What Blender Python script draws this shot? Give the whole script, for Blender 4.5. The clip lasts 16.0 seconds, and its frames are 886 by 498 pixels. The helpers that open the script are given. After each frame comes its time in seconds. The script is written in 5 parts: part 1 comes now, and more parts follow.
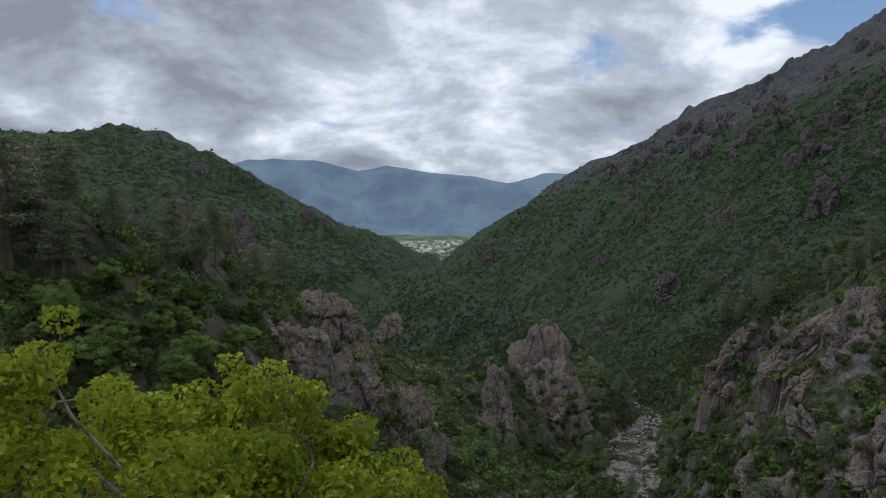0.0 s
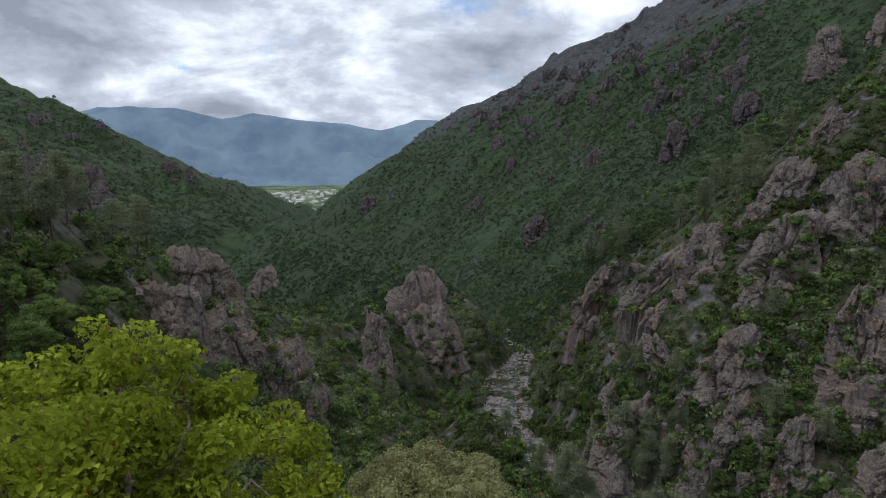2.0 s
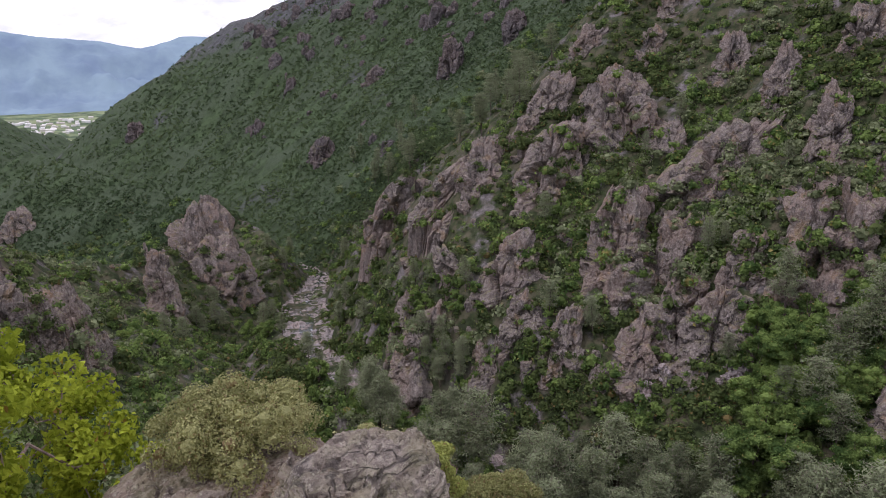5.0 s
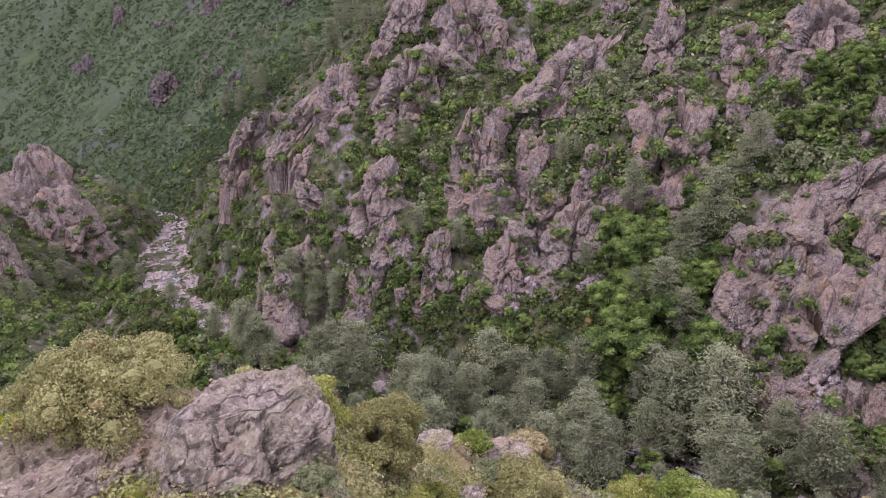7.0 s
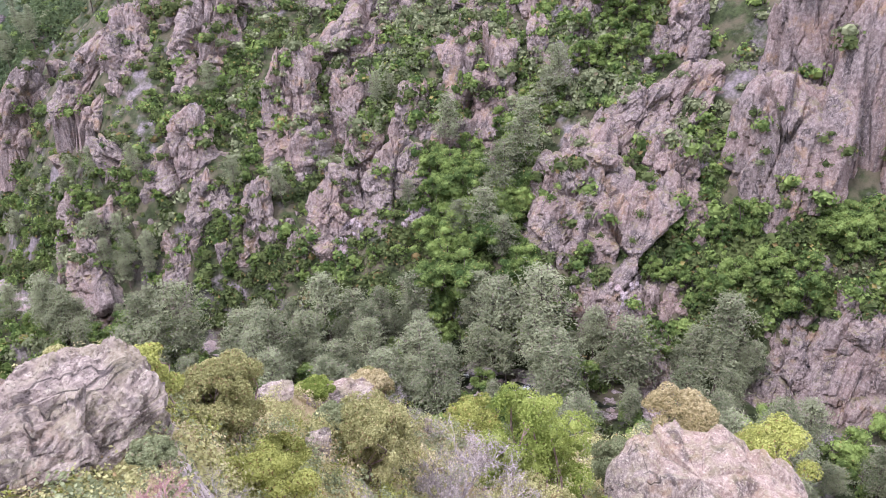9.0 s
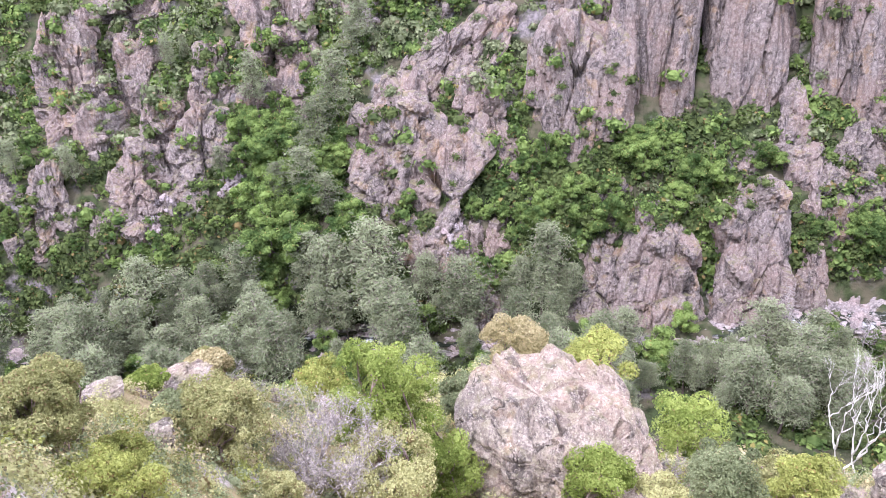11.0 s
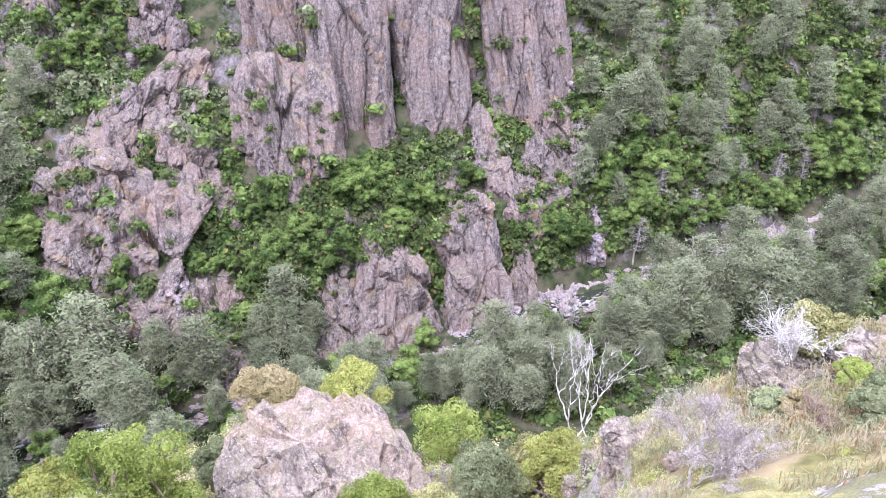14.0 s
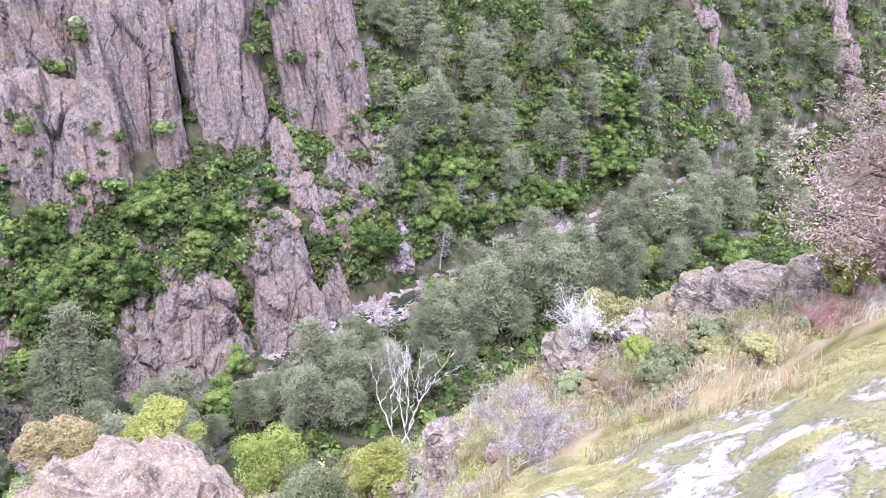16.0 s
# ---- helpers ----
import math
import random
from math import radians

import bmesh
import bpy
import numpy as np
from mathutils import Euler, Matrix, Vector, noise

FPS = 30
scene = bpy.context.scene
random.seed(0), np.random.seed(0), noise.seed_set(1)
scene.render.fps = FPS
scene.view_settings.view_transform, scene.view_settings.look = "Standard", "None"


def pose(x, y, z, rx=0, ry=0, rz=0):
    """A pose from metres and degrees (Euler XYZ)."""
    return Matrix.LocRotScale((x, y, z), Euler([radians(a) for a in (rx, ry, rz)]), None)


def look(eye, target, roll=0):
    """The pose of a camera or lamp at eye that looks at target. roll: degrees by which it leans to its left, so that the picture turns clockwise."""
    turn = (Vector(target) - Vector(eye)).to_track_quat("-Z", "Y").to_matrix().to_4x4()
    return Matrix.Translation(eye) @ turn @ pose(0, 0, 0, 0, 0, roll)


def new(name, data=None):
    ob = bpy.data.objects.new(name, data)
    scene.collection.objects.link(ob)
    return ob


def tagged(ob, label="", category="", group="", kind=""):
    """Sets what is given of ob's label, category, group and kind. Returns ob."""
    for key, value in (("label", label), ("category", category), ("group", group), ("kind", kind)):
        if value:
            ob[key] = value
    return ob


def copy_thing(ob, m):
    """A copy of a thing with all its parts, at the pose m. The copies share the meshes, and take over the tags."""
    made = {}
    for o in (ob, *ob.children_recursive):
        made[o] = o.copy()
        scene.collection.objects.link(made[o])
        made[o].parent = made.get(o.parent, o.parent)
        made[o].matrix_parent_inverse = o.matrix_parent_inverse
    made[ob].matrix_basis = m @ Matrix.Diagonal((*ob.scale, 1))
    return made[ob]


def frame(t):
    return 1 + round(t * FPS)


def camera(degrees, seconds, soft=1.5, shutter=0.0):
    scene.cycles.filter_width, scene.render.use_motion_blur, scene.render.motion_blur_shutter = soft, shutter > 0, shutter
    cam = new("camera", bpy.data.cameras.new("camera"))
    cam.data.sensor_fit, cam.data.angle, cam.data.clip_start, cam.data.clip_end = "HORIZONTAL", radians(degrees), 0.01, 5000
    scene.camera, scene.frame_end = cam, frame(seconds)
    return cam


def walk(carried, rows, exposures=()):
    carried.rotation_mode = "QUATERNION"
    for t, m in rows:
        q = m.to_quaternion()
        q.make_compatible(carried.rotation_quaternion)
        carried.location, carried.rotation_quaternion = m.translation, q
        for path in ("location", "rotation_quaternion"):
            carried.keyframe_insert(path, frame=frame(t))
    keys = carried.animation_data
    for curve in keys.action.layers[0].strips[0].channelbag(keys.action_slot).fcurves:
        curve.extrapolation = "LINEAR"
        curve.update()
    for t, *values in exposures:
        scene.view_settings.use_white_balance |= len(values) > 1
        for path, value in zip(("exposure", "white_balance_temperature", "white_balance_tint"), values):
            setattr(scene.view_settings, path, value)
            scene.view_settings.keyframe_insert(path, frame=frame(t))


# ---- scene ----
# ---------------------------------------------------------------- camera
# A phone held at a lookout and turned to the right: seconds, bearing, tilt, roll (degrees).
cam = camera(65.2, 16.0, soft=1.0)
TURN = (
    (0.0, -0.01, -1.52, -0.03),
    (0.5, 1.59, -2.67, -0.72),
    (1.0, 4.62, -3.66, -1.07),
    (1.5, 7.61, -4.73, -0.96),
    (2.0, 10.23, -5.92, -1.28),
    (2.5, 11.91, -7.17, -1.34),
    (3.0, 14.59, -7.79, -1.57),
    (3.5, 17.26, -9.31, -1.85),
    (4.0, 21.08, -10.75, -2.28),
    (4.2, 22.86, -11.12, -2.17),
    (6.3, 32.95, -17.25, -4.49),
    (6.5, 34.44, -17.93, -4.45),
    (7.0, 38.34, -19.54, -4.48),
    (7.5, 43.68, -21.46, -4.09),
    (8.0, 48.90, -22.36, -3.69),
    (8.2, 49.85, -22.80, -3.78),
    (10.3, 62.48, -29.87, -4.44),
    (10.5, 64.40, -30.22, -4.49),
    (11.0, 69.05, -30.21, -4.34),
    (11.5, 72.40, -30.31, -4.58),
    (12.0, 75.69, -29.98, -4.52),
    (12.5, 78.88, -30.33, -4.14),
    (13.0, 84.50, -30.07, -2.80),
    (13.5, 90.51, -29.40, -1.60),
    (14.0, 94.16, -28.24, -1.87),
    (14.5, 100.27, -27.45, -0.63),
    (15.0, 103.86, -27.28, -0.32),
    (15.5, 108.70, -27.46, 1.45),
    (16.0, 111.86, -27.17, 1.74),
)
EYE = (0.0, 0.0, 0.0)
EXPOSURE = ((0.0, -0.72, 5800, 10), (2.0, -0.5, 5800, 11), (4.2, -0.05, 6000, 15), (6.3, 0.74, 6150, 40),
            (8.2, 1.38, 5900, 37), (10.3, 2.0, 5800, 29), (13.0, 1.96, 5550, 30), (16.0, 1.96, 5550, 32))
walk(cam, [(t, pose(*EYE, 90 + tilt, 0, -bearing) @ pose(0, 0, 0, 0, 0, roll)) for t, bearing, tilt, roll in TURN],
     EXPOSURE)

# ---------------------------------------------------------------- light
SUN_BEARING, SUN_HEIGHT = -70.0, 60.0
sky = bpy.data.worlds.new("sky")
scene.world = sky
sky.use_nodes = True
wn, wl = sky.node_tree.nodes, sky.node_tree.links
wn.clear()


def wnode(kind, **props):
    n = wn.new(kind)
    for k, v in props.items():
        n.inputs[k].default_value = v
    return n


def wmath(op, a, b=None, clamp=False):
    n = wn.new("ShaderNodeMath")
    n.operation, n.use_clamp = op, clamp
    for i, v in enumerate((a, b)):
        if v is None:
            continue
        if isinstance(v, (int, float)):
            n.inputs[i].default_value = v
        else:
            wl.new(v, n.inputs[i])
    return n.outputs[0]


sky_tex = wn.new("ShaderNodeTexSky")
sky_tex.sky_type, sky_tex.sun_disc = "NISHITA", False
sky_tex.sun_elevation, sky_tex.sun_rotation = radians(SUN_HEIGHT), radians(SUN_BEARING)
blue = wn.new("ShaderNodeVectorMath")
blue.operation = "SCALE"
blue.inputs["Scale"].default_value = 0.17
wl.new(sky_tex.outputs[0], blue.inputs[0])
coord = wn.new("ShaderNodeTexCoord")
sep = wn.new("ShaderNodeSeparateXYZ")
wl.new(coord.outputs["Generated"], sep.inputs[0])
up = wmath("ADD", wmath("MAXIMUM", sep.outputs[2], 0.0), 0.32)
flat = wn.new("ShaderNodeCombineXYZ")
wl.new(wmath("DIVIDE", sep.outputs[0], up), flat.inputs[0])
wl.new(wmath("DIVIDE", sep.outputs[1], up), flat.inputs[1])
big = wnode("ShaderNodeTexNoise", Scale=1.15, Detail=8.0, Roughness=0.55, Distortion=0.25)
wl.new(flat.outputs[0], big.inputs["Vector"])
shift = wn.new("ShaderNodeVectorMath")
shift.operation = "ADD"
shift.inputs[1].default_value = (7.3, 2.1, 4.0)
wl.new(flat.outputs[0], shift.inputs[0])
fine = wnode("ShaderNodeTexNoise", Scale=2.2, Detail=9.0, Roughness=0.6, Distortion=0.2)
wl.new(shift.outputs[0], fine.inputs["Vector"])
cover = wn.new("ShaderNodeMapRange")
cover.interpolation_type = "SMOOTHSTEP"
for k, v in (("From Min", 0.37), ("From Max", 0.43)):
    cover.inputs[k].default_value = v
wl.new(big.outputs["Fac"], cover.inputs["Value"])
shade = wn.new("ShaderNodeValToRGB")
shade.color_ramp.elements[0].position, shade.color_ramp.elements[0].color = 0.34, (0.42, 0.44, 0.49, 1)
shade.color_ramp.elements[1].position, shade.color_ramp.elements[1].color = 0.62, (1.42, 1.42, 1.41, 1)
e = shade.color_ramp.elements.new(0.5)
e.color = (0.80, 0.82, 0.86, 1)
# the low, dark cloud bank about the summit to the west
west = wmath("MULTIPLY", wmath("ADD", wmath("MULTIPLY", sep.outputs[0], -2.4), -0.45), 0.2)
wl.new(wmath("SUBTRACT", fine.outputs["Fac"], wmath("MINIMUM", wmath("MAXIMUM", west, 0.0), 0.13)), shade.inputs["Fac"])
mixed = wn.new("ShaderNodeMix")
mixed.data_type = "RGBA"
wl.new(cover.outputs[0], mixed.inputs["Factor"])
wl.new(blue.outputs[0], mixed.inputs[6])
wl.new(shade.outputs["Color"], mixed.inputs[7])
back = wnode("ShaderNodeBackground", Strength=1.1)
wl.new(mixed.outputs[2], back.inputs["Color"])
world_out = wn.new("ShaderNodeOutputWorld")
wl.new(back.outputs[0], world_out.inputs["Surface"])

sun_data = bpy.data.lights.new("sun", "SUN")
sun_data.energy, sun_data.angle, sun_data.color = 1.35, radians(14), (1.0, 0.98, 0.95)
sun = new("sun", sun_data)
a, h = radians(SUN_BEARING), radians(SUN_HEIGHT)
sun.matrix_world = look((300 * math.sin(a) * math.cos(h), 300 * math.cos(a) * math.cos(h), 300 * math.sin(h)), (0, 0, 0))


# ---------------------------------------------------------------- materials
class Mat:
    """A node material with small helpers."""

    def __init__(self, name, rough=0.85):
        self.m = bpy.data.materials.new(name)
        self.m.use_nodes = True
        self.n, self.l = self.m.node_tree.nodes, self.m.node_tree.links
        self.bsdf = self.n["Principled BSDF"]
        self.bsdf.inputs["Roughness"].default_value = rough
        self.bsdf.inputs["Specular IOR Level"].default_value = 0.2
        self.pos = self.n.new("ShaderNodeNewGeometry")

    def put(self, src, socket):
        if isinstance(src, (int, float)):
            socket.default_value = src
        elif isinstance(src, tuple):
            socket.default_value = (*src, 1) if len(src) == 3 else src
        else:
            self.l.new(src, socket)

    def noise(self, scale, detail=5.0, rough=0.55, stretch=(1, 1, 1), warp=0.0):
        t = self.n.new("ShaderNodeTexNoise")
        for k, v in (("Scale", scale), ("Detail", detail), ("Roughness", rough), ("Distortion", warp)):
            t.inputs[k].default_value = v
        mp = self.n.new("ShaderNodeVectorMath")
        mp.operation = "MULTIPLY"
        mp.inputs[1].default_value = stretch
        self.l.new(self.pos.outputs["Position"], mp.inputs[0])
        self.l.new(mp.outputs[0], t.inputs["Vector"])
        return t.outputs["Fac"]

    def cells(self, scale, stretch=(1, 1, 1), feature="DISTANCE_TO_EDGE"):
        t = self.n.new("ShaderNodeTexVoronoi")
        t.feature = feature
        t.inputs["Scale"].default_value = scale
        mp = self.n.new("ShaderNodeVectorMath")
        mp.operation = "MULTIPLY"
        mp.inputs[1].default_value = stretch
        self.l.new(self.pos.outputs["Position"], mp.inputs[0])
        self.l.new(mp.outputs[0], t.inputs["Vector"])
        return t.outputs["Distance"]

    def step(self, src, lo, hi):
        r = self.n.new("ShaderNodeMapRange")
        r.interpolation_type = "SMOOTHSTEP"
        r.inputs["From Min"].default_value, r.inputs["From Max"].default_value = lo, hi
        self.l.new(src, r.inputs["Value"])
        return r.outputs[0]

    def math(self, op, a, b):
        t = self.n.new("ShaderNodeMath")
        t.operation = op
        self.put(a, t.inputs[0])
        self.put(b, t.inputs[1])
        return t.outputs[0]

    def mix(self, fac, a, b, blend="MIX"):
        t = self.n.new("ShaderNodeMix")
        t.data_type, t.blend_type = "RGBA", blend
        self.put(fac, t.inputs["Factor"])
        self.put(a, t.inputs[6])
        self.put(b, t.inputs[7])
        return t.outputs[2]

    def ramp(self, src, *stops):
        t = self.n.new("ShaderNodeValToRGB")
        el = t.color_ramp.elements
        while len(el) < len(stops):
            el.new(0.5)
        for e, (p, c) in zip(el, stops):
            e.position, e.color = p, (*c, 1)
        self.l.new(src, t.inputs["Fac"])
        return t.outputs["Color"]

    def upward(self):
        s = self.n.new("ShaderNodeSeparateXYZ")
        self.l.new(self.pos.outputs["Normal"], s.inputs[0])
        return s.outputs[2]

    def bump(self, src, strength, distance):
        b = self.n.new("ShaderNodeBump")
        b.inputs["Strength"].default_value, b.inputs["Distance"].default_value = strength, distance
        self.l.new(src, b.inputs["Height"])
        self.l.new(b.outputs[0], self.bsdf.inputs["Normal"])

    def done(self, color):
        self.put(color, self.bsdf.inputs["Base Color"])
        return self.m


def rock_material(name, scale, tone=1.0, moss=0.3, orange=0.35, tint=(1, 1, 1), specks=0.35):
    """Pinkish grey volcanic rock: upright fractures, pale lichen, dark water streaks, ochre patches."""

    def hue(r, g, b):
        return (r * tone * tint[0], g * tone * tint[1], b * tone * tint[2])

    k = Mat(name, 0.92)
    k.bsdf.inputs["Specular IOR Level"].default_value = 0.08
    broad = k.noise(0.12 * scale, 4)
    grain = k.noise(1.6 * scale, 10, 0.68)
    c = k.ramp(grain, (0.28, hue(0.085, 0.073, 0.072)), (0.5, hue(0.27, 0.230, 0.225)), (0.72, hue(0.49, 0.44, 0.43)))
    c = k.mix(k.step(broad, 0.4, 0.65), c, k.mix(0.5, c, hue(0.34, 0.24, 0.21)))
    c = k.mix(k.math("MULTIPLY", k.step(k.noise(0.3 * scale, 6, 0.65), 0.54, 0.68), orange), c, (0.42, 0.26, 0.11))
    streak = k.step(k.noise(0.55 * scale, 6, 0.62, (1, 1, 0.12)), 0.51, 0.64)
    c = k.mix(k.math("MULTIPLY", streak, 0.66), c, (0.062, 0.055, 0.056))
    lichen = k.step(k.noise(4.2 * scale, 7, 0.72), 0.54, 0.64)
    c = k.mix(k.math("MULTIPLY", lichen, specks + 0.15), c, hue(0.52, 0.50, 0.44))
    pits = k.step(k.noise(7.5 * scale, 6, 0.7), 0.55, 0.66)
    c = k.mix(k.math("MULTIPLY", pits, specks + 0.1), c, (0.07, 0.062, 0.055))
    sharp = k.noise(5.5 * scale, 4, 0.75, (1, 1, 0.55))
    c = k.mix(k.math("MULTIPLY", k.step(sharp, 0.5, 0.62), 0.34), c, k.mix(0.75, c, hue(0.05, 0.042, 0.044)))
    c = k.mix(k.math("MULTIPLY", k.step(k.noise(3.4 * scale, 5, 0.7, (1, 1, 0.5)), 0.53, 0.6), 0.4), c, hue(0.50, 0.45, 0.44))
    top = k.math("MULTIPLY", k.step(k.upward(), 0.45, 0.85), k.step(k.noise(0.8 * scale, 6), 0.42, 0.6))
    c = k.mix(k.math("MULTIPLY", top, moss), c, (0.15, 0.145, 0.05))
    vein = k.math("ABSOLUTE", k.math("SUBTRACT", k.noise(0.28 * scale, 3, 0.5, (1, 1, 0.45), 0.5), 0.5), 0.0)
    crack = k.math("MAXIMUM", k.step(vein, 0.002, 0.012), k.step(broad, 0.40, 0.5))
    c = k.mix(crack, k.mix(0.6, c, (0.04, 0.036, 0.035)), c)
    height = k.math("ADD", k.math("MULTIPLY", crack, 0.35), k.math("SUBTRACT", grain, k.math("MULTIPLY", pits, 0.15)))
    k.bump(height, 0.9, 0.5 / scale)
    return k.done(c)


def ground_material(name, scale, stone, soil, growth, cover=0.5, treeline=None):
    """Ground under the scrub: bare rock where it is steep, litter and low growth elsewhere."""
    k = Mat(name, 0.95)
    grain = k.noise(1.2 * scale, 9, 0.65)
    rock = k.mix(k.step(grain, 0.3, 0.7), tuple(0.4 * v for v in stone), stone)
    streak = k.step(k.noise(0.7 * scale, 5, 0.6, (1, 1, 0.5)), 0.5, 0.68)
    rock = k.mix(k.math("MULTIPLY", streak, 0.55), rock, tuple(0.3 * v for v in stone))
    green = k.mix(k.step(k.noise(0.5 * scale, 8, 0.65), 0.35, 0.65), tuple(0.45 * v for v in growth), growth)
    litter = k.mix(k.step(k.noise(0.21 * scale, 6), 0.42, 0.62), green, soil)
    steep = k.math("SUBTRACT", 1.0, k.step(k.upward(), 0.34, 0.5))
    bare = k.math("ADD", steep, k.step(k.noise(0.09 * scale, 7, 0.6), cover, cover + 0.12))
    if treeline:
        s = k.n.new("ShaderNodeSeparateXYZ")
        k.l.new(k.pos.outputs["Position"], s.inputs[0])
        line = k.math("DIVIDE", 70000.0, k.math("MAXIMUM", s.outputs[1], 350.0))
        line = k.math("ADD", line, k.math("MULTIPLY", k.math("LESS_THAN", s.outputs[0], 0.0), 70.0))
        high = k.math("ADD", k.math("SUBTRACT", s.outputs[2], line), k.math("MULTIPLY", k.math("SUBTRACT", k.noise(0.012, 6, 0.65), 0.5), 170.0))
        bare = k.math("ADD", bare, k.math("MULTIPLY", k.step(high, treeline - 25, treeline + 25), 0.85))
    c = k.mix(k.math("MINIMUM", bare, 1.0), litter, rock)
    k.bump(grain, 0.7, 0.6 / scale)
    return k.done(c)


def leaf_material(name, dark, light, dry=(0.2, 0.16, 0.06), dryness=0.05, patch=0.35, glow=0.25):
    """Leaves: each clump its own shade, whole plants paler or darker, some light coming through."""
    k = Mat(name, 0.8)
    k.bsdf.inputs["Specular IOR Level"].default_value = 0.1
    info = k.pos.outputs["Random Per Island"]
    obj = k.n.new("ShaderNodeObjectInfo").outputs["Random"]
    shade = k.math("MULTIPLY", k.math("ADD", info, k.math("ADD", k.step(k.noise(patch, 3), 0.35, 0.65), obj)), 0.3333)
    c = k.mix(k.step(shade, 0.15, 0.85), dark, light)
    c = k.mix(k.math("LESS_THAN", info, dryness), c, dry)
    k.put(c, k.bsdf.inputs["Base Color"])
    t = k.n.new("ShaderNodeBsdfTranslucent")
    k.put(k.mix(0.5, c, light), t.inputs["Color"])
    s = k.n.new("ShaderNodeMixShader")
    s.inputs[0].default_value = glow
    k.l.new(k.bsdf.outputs[0], s.inputs[1])
    k.l.new(t.outputs[0], s.inputs[2])
    k.l.new(s.outputs[0], k.n["Material Output"].inputs["Surface"])
    return k.m


def bark_material(name, dark, light):
    k = Mat(name, 0.9)
    g = k.noise(9, 6, 0.6, (1, 1, 0.25))
    k.bump(g, 0.6, 0.03)
    return k.done(k.mix(k.step(g, 0.35, 0.65), dark, light))


ROCK_NEAR = rock_material("lichen_rock", 3.0, 1.15, 0.4, 0.3, (1.02, 1.0, 0.85), 0.5)
ROCK_MID = rock_material("gorge_rock", 1.0, 0.87, 0.6, 0.42, (1.03, 0.995, 0.90), 0.45)
ROCK_FAR = rock_material("mountain_rock", 0.25, 0.55, 0.5, 0.05)
GROUND_NEAR = ground_material("lookout_ground", 6.0, (0.58, 0.51, 0.46), (0.34, 0.27, 0.15), (0.27, 0.25, 0.09), 0.52)
GROUND_MID = ground_material("gorge_ground", 1.5, (0.25, 0.22, 0.21), (0.10, 0.09, 0.055), (0.05, 0.068, 0.025), 0.54)
GROUND_FAR = ground_material("mountain_ground", 0.16, (0.145, 0.14, 0.148), (0.062, 0.085, 0.045), (0.07, 0.105, 0.045), 0.6, -20.0)
RIVER_STONE = rock_material("river_stone", 1.6, 1.25, 0.1, 0.03, (0.98, 0.99, 0.96))


def moss_material():
    k = Mat("mossy_rock", 0.95)
    grain = k.noise(6, 9, 0.65)
    rock = k.ramp(grain, (0.3, (0.62, 0.56, 0.48)), (0.5, (0.82, 0.77, 0.69)), (0.75, (0.88, 0.85, 0.78)))
    rock = k.mix(k.step(k.noise(24, 5, 0.7), 0.58, 0.66), rock, (0.12, 0.11, 0.10))
    rock = k.mix(k.step(k.noise(3.5, 6, 0.6), 0.5, 0.62), rock, k.mix(0.25, rock, (0.42, 0.36, 0.31)))
    fuzz = k.noise(30, 8, 0.7)
    moss = k.ramp(fuzz, (0.3, (0.28, 0.265, 0.12)), (0.55, (0.48, 0.46, 0.23)), (0.75, (0.62, 0.60, 0.38)))
    where = k.step(k.math("ADD", k.noise(1.5, 8, 0.68, (1, 1, 1), 0.3), k.math("MULTIPLY", k.math("SUBTRACT", k.noise(9, 6, 0.7), 0.5), 0.45)), 0.44, 0.52)
    k.bump(k.math("ADD", k.math("MULTIPLY", where, 0.8), k.math("MULTIPLY", fuzz, 0.6)), 1.0, 0.14)
    return k.done(k.mix(where, rock, moss))


MOSS_ROCK = moss_material()
PLAIN = ground_material("plain_ground", 0.05, (0.34, 0.37, 0.24), (0.27, 0.31, 0.16), (0.13, 0.19, 0.10), 0.55)
LEAF_SCRUB = leaf_material("scrub_leaves", (0.03, 0.048, 0.018), (0.12, 0.155, 0.05), (0.2, 0.15, 0.06), 0.04)
LEAF_FAR = leaf_material("far_scrub_leaves", (0.056, 0.086, 0.042), (0.15, 0.20, 0.082), (0.1, 0.1, 0.05), 0.02, 0.014)
LEAF_OAK = leaf_material("oak_leaves", (0.048, 0.09, 0.026), (0.285, 0.385, 0.11), (0.34, 0.29, 0.1), 0.03, 0.35, 0.35)
LEAF_PINE = leaf_material("pine_needles", (0.11, 0.13, 0.068), (0.30, 0.335, 0.19), (0.22, 0.19, 0.15), 0.10)
LEAF_OLIVE = leaf_material("olive_leaves", (0.19, 0.195, 0.07), (0.54, 0.53, 0.25), (0.25, 0.18, 0.09), 0.08)
LEAF_FRESH = leaf_material("fresh_leaves", (0.18, 0.235, 0.016), (0.54, 0.60, 0.065), (0.3, 0.16, 0.05), 0.015, 0.5, 0.35)
LEAF_RUST = leaf_material("rust_leaves", (0.28, 0.24, 0.11), (0.60, 0.53, 0.31), (0.36, 0.28, 0.15), 0.08)
LEAF_YELLOW = leaf_material("yellow_green_leaves", (0.15, 0.17, 0.035), (0.44, 0.47, 0.14), (0.3, 0.2, 0.08), 0.05)
LEAF_SAGE = leaf_material("sage_leaves", (0.12, 0.145, 0.068), (0.36, 0.40, 0.215), (0.2, 0.17, 0.1), 0.05)
TWIG_GREY = bark_material("grey_twigs", (0.19, 0.165, 0.145), (0.47, 0.42, 0.385))
LEAF_SPRING = leaf_material("spring_leaves", (0.12, 0.17, 0.03), (0.40, 0.47, 0.13), (0.3, 0.25, 0.1), 0.02, 0.5, 0.3)
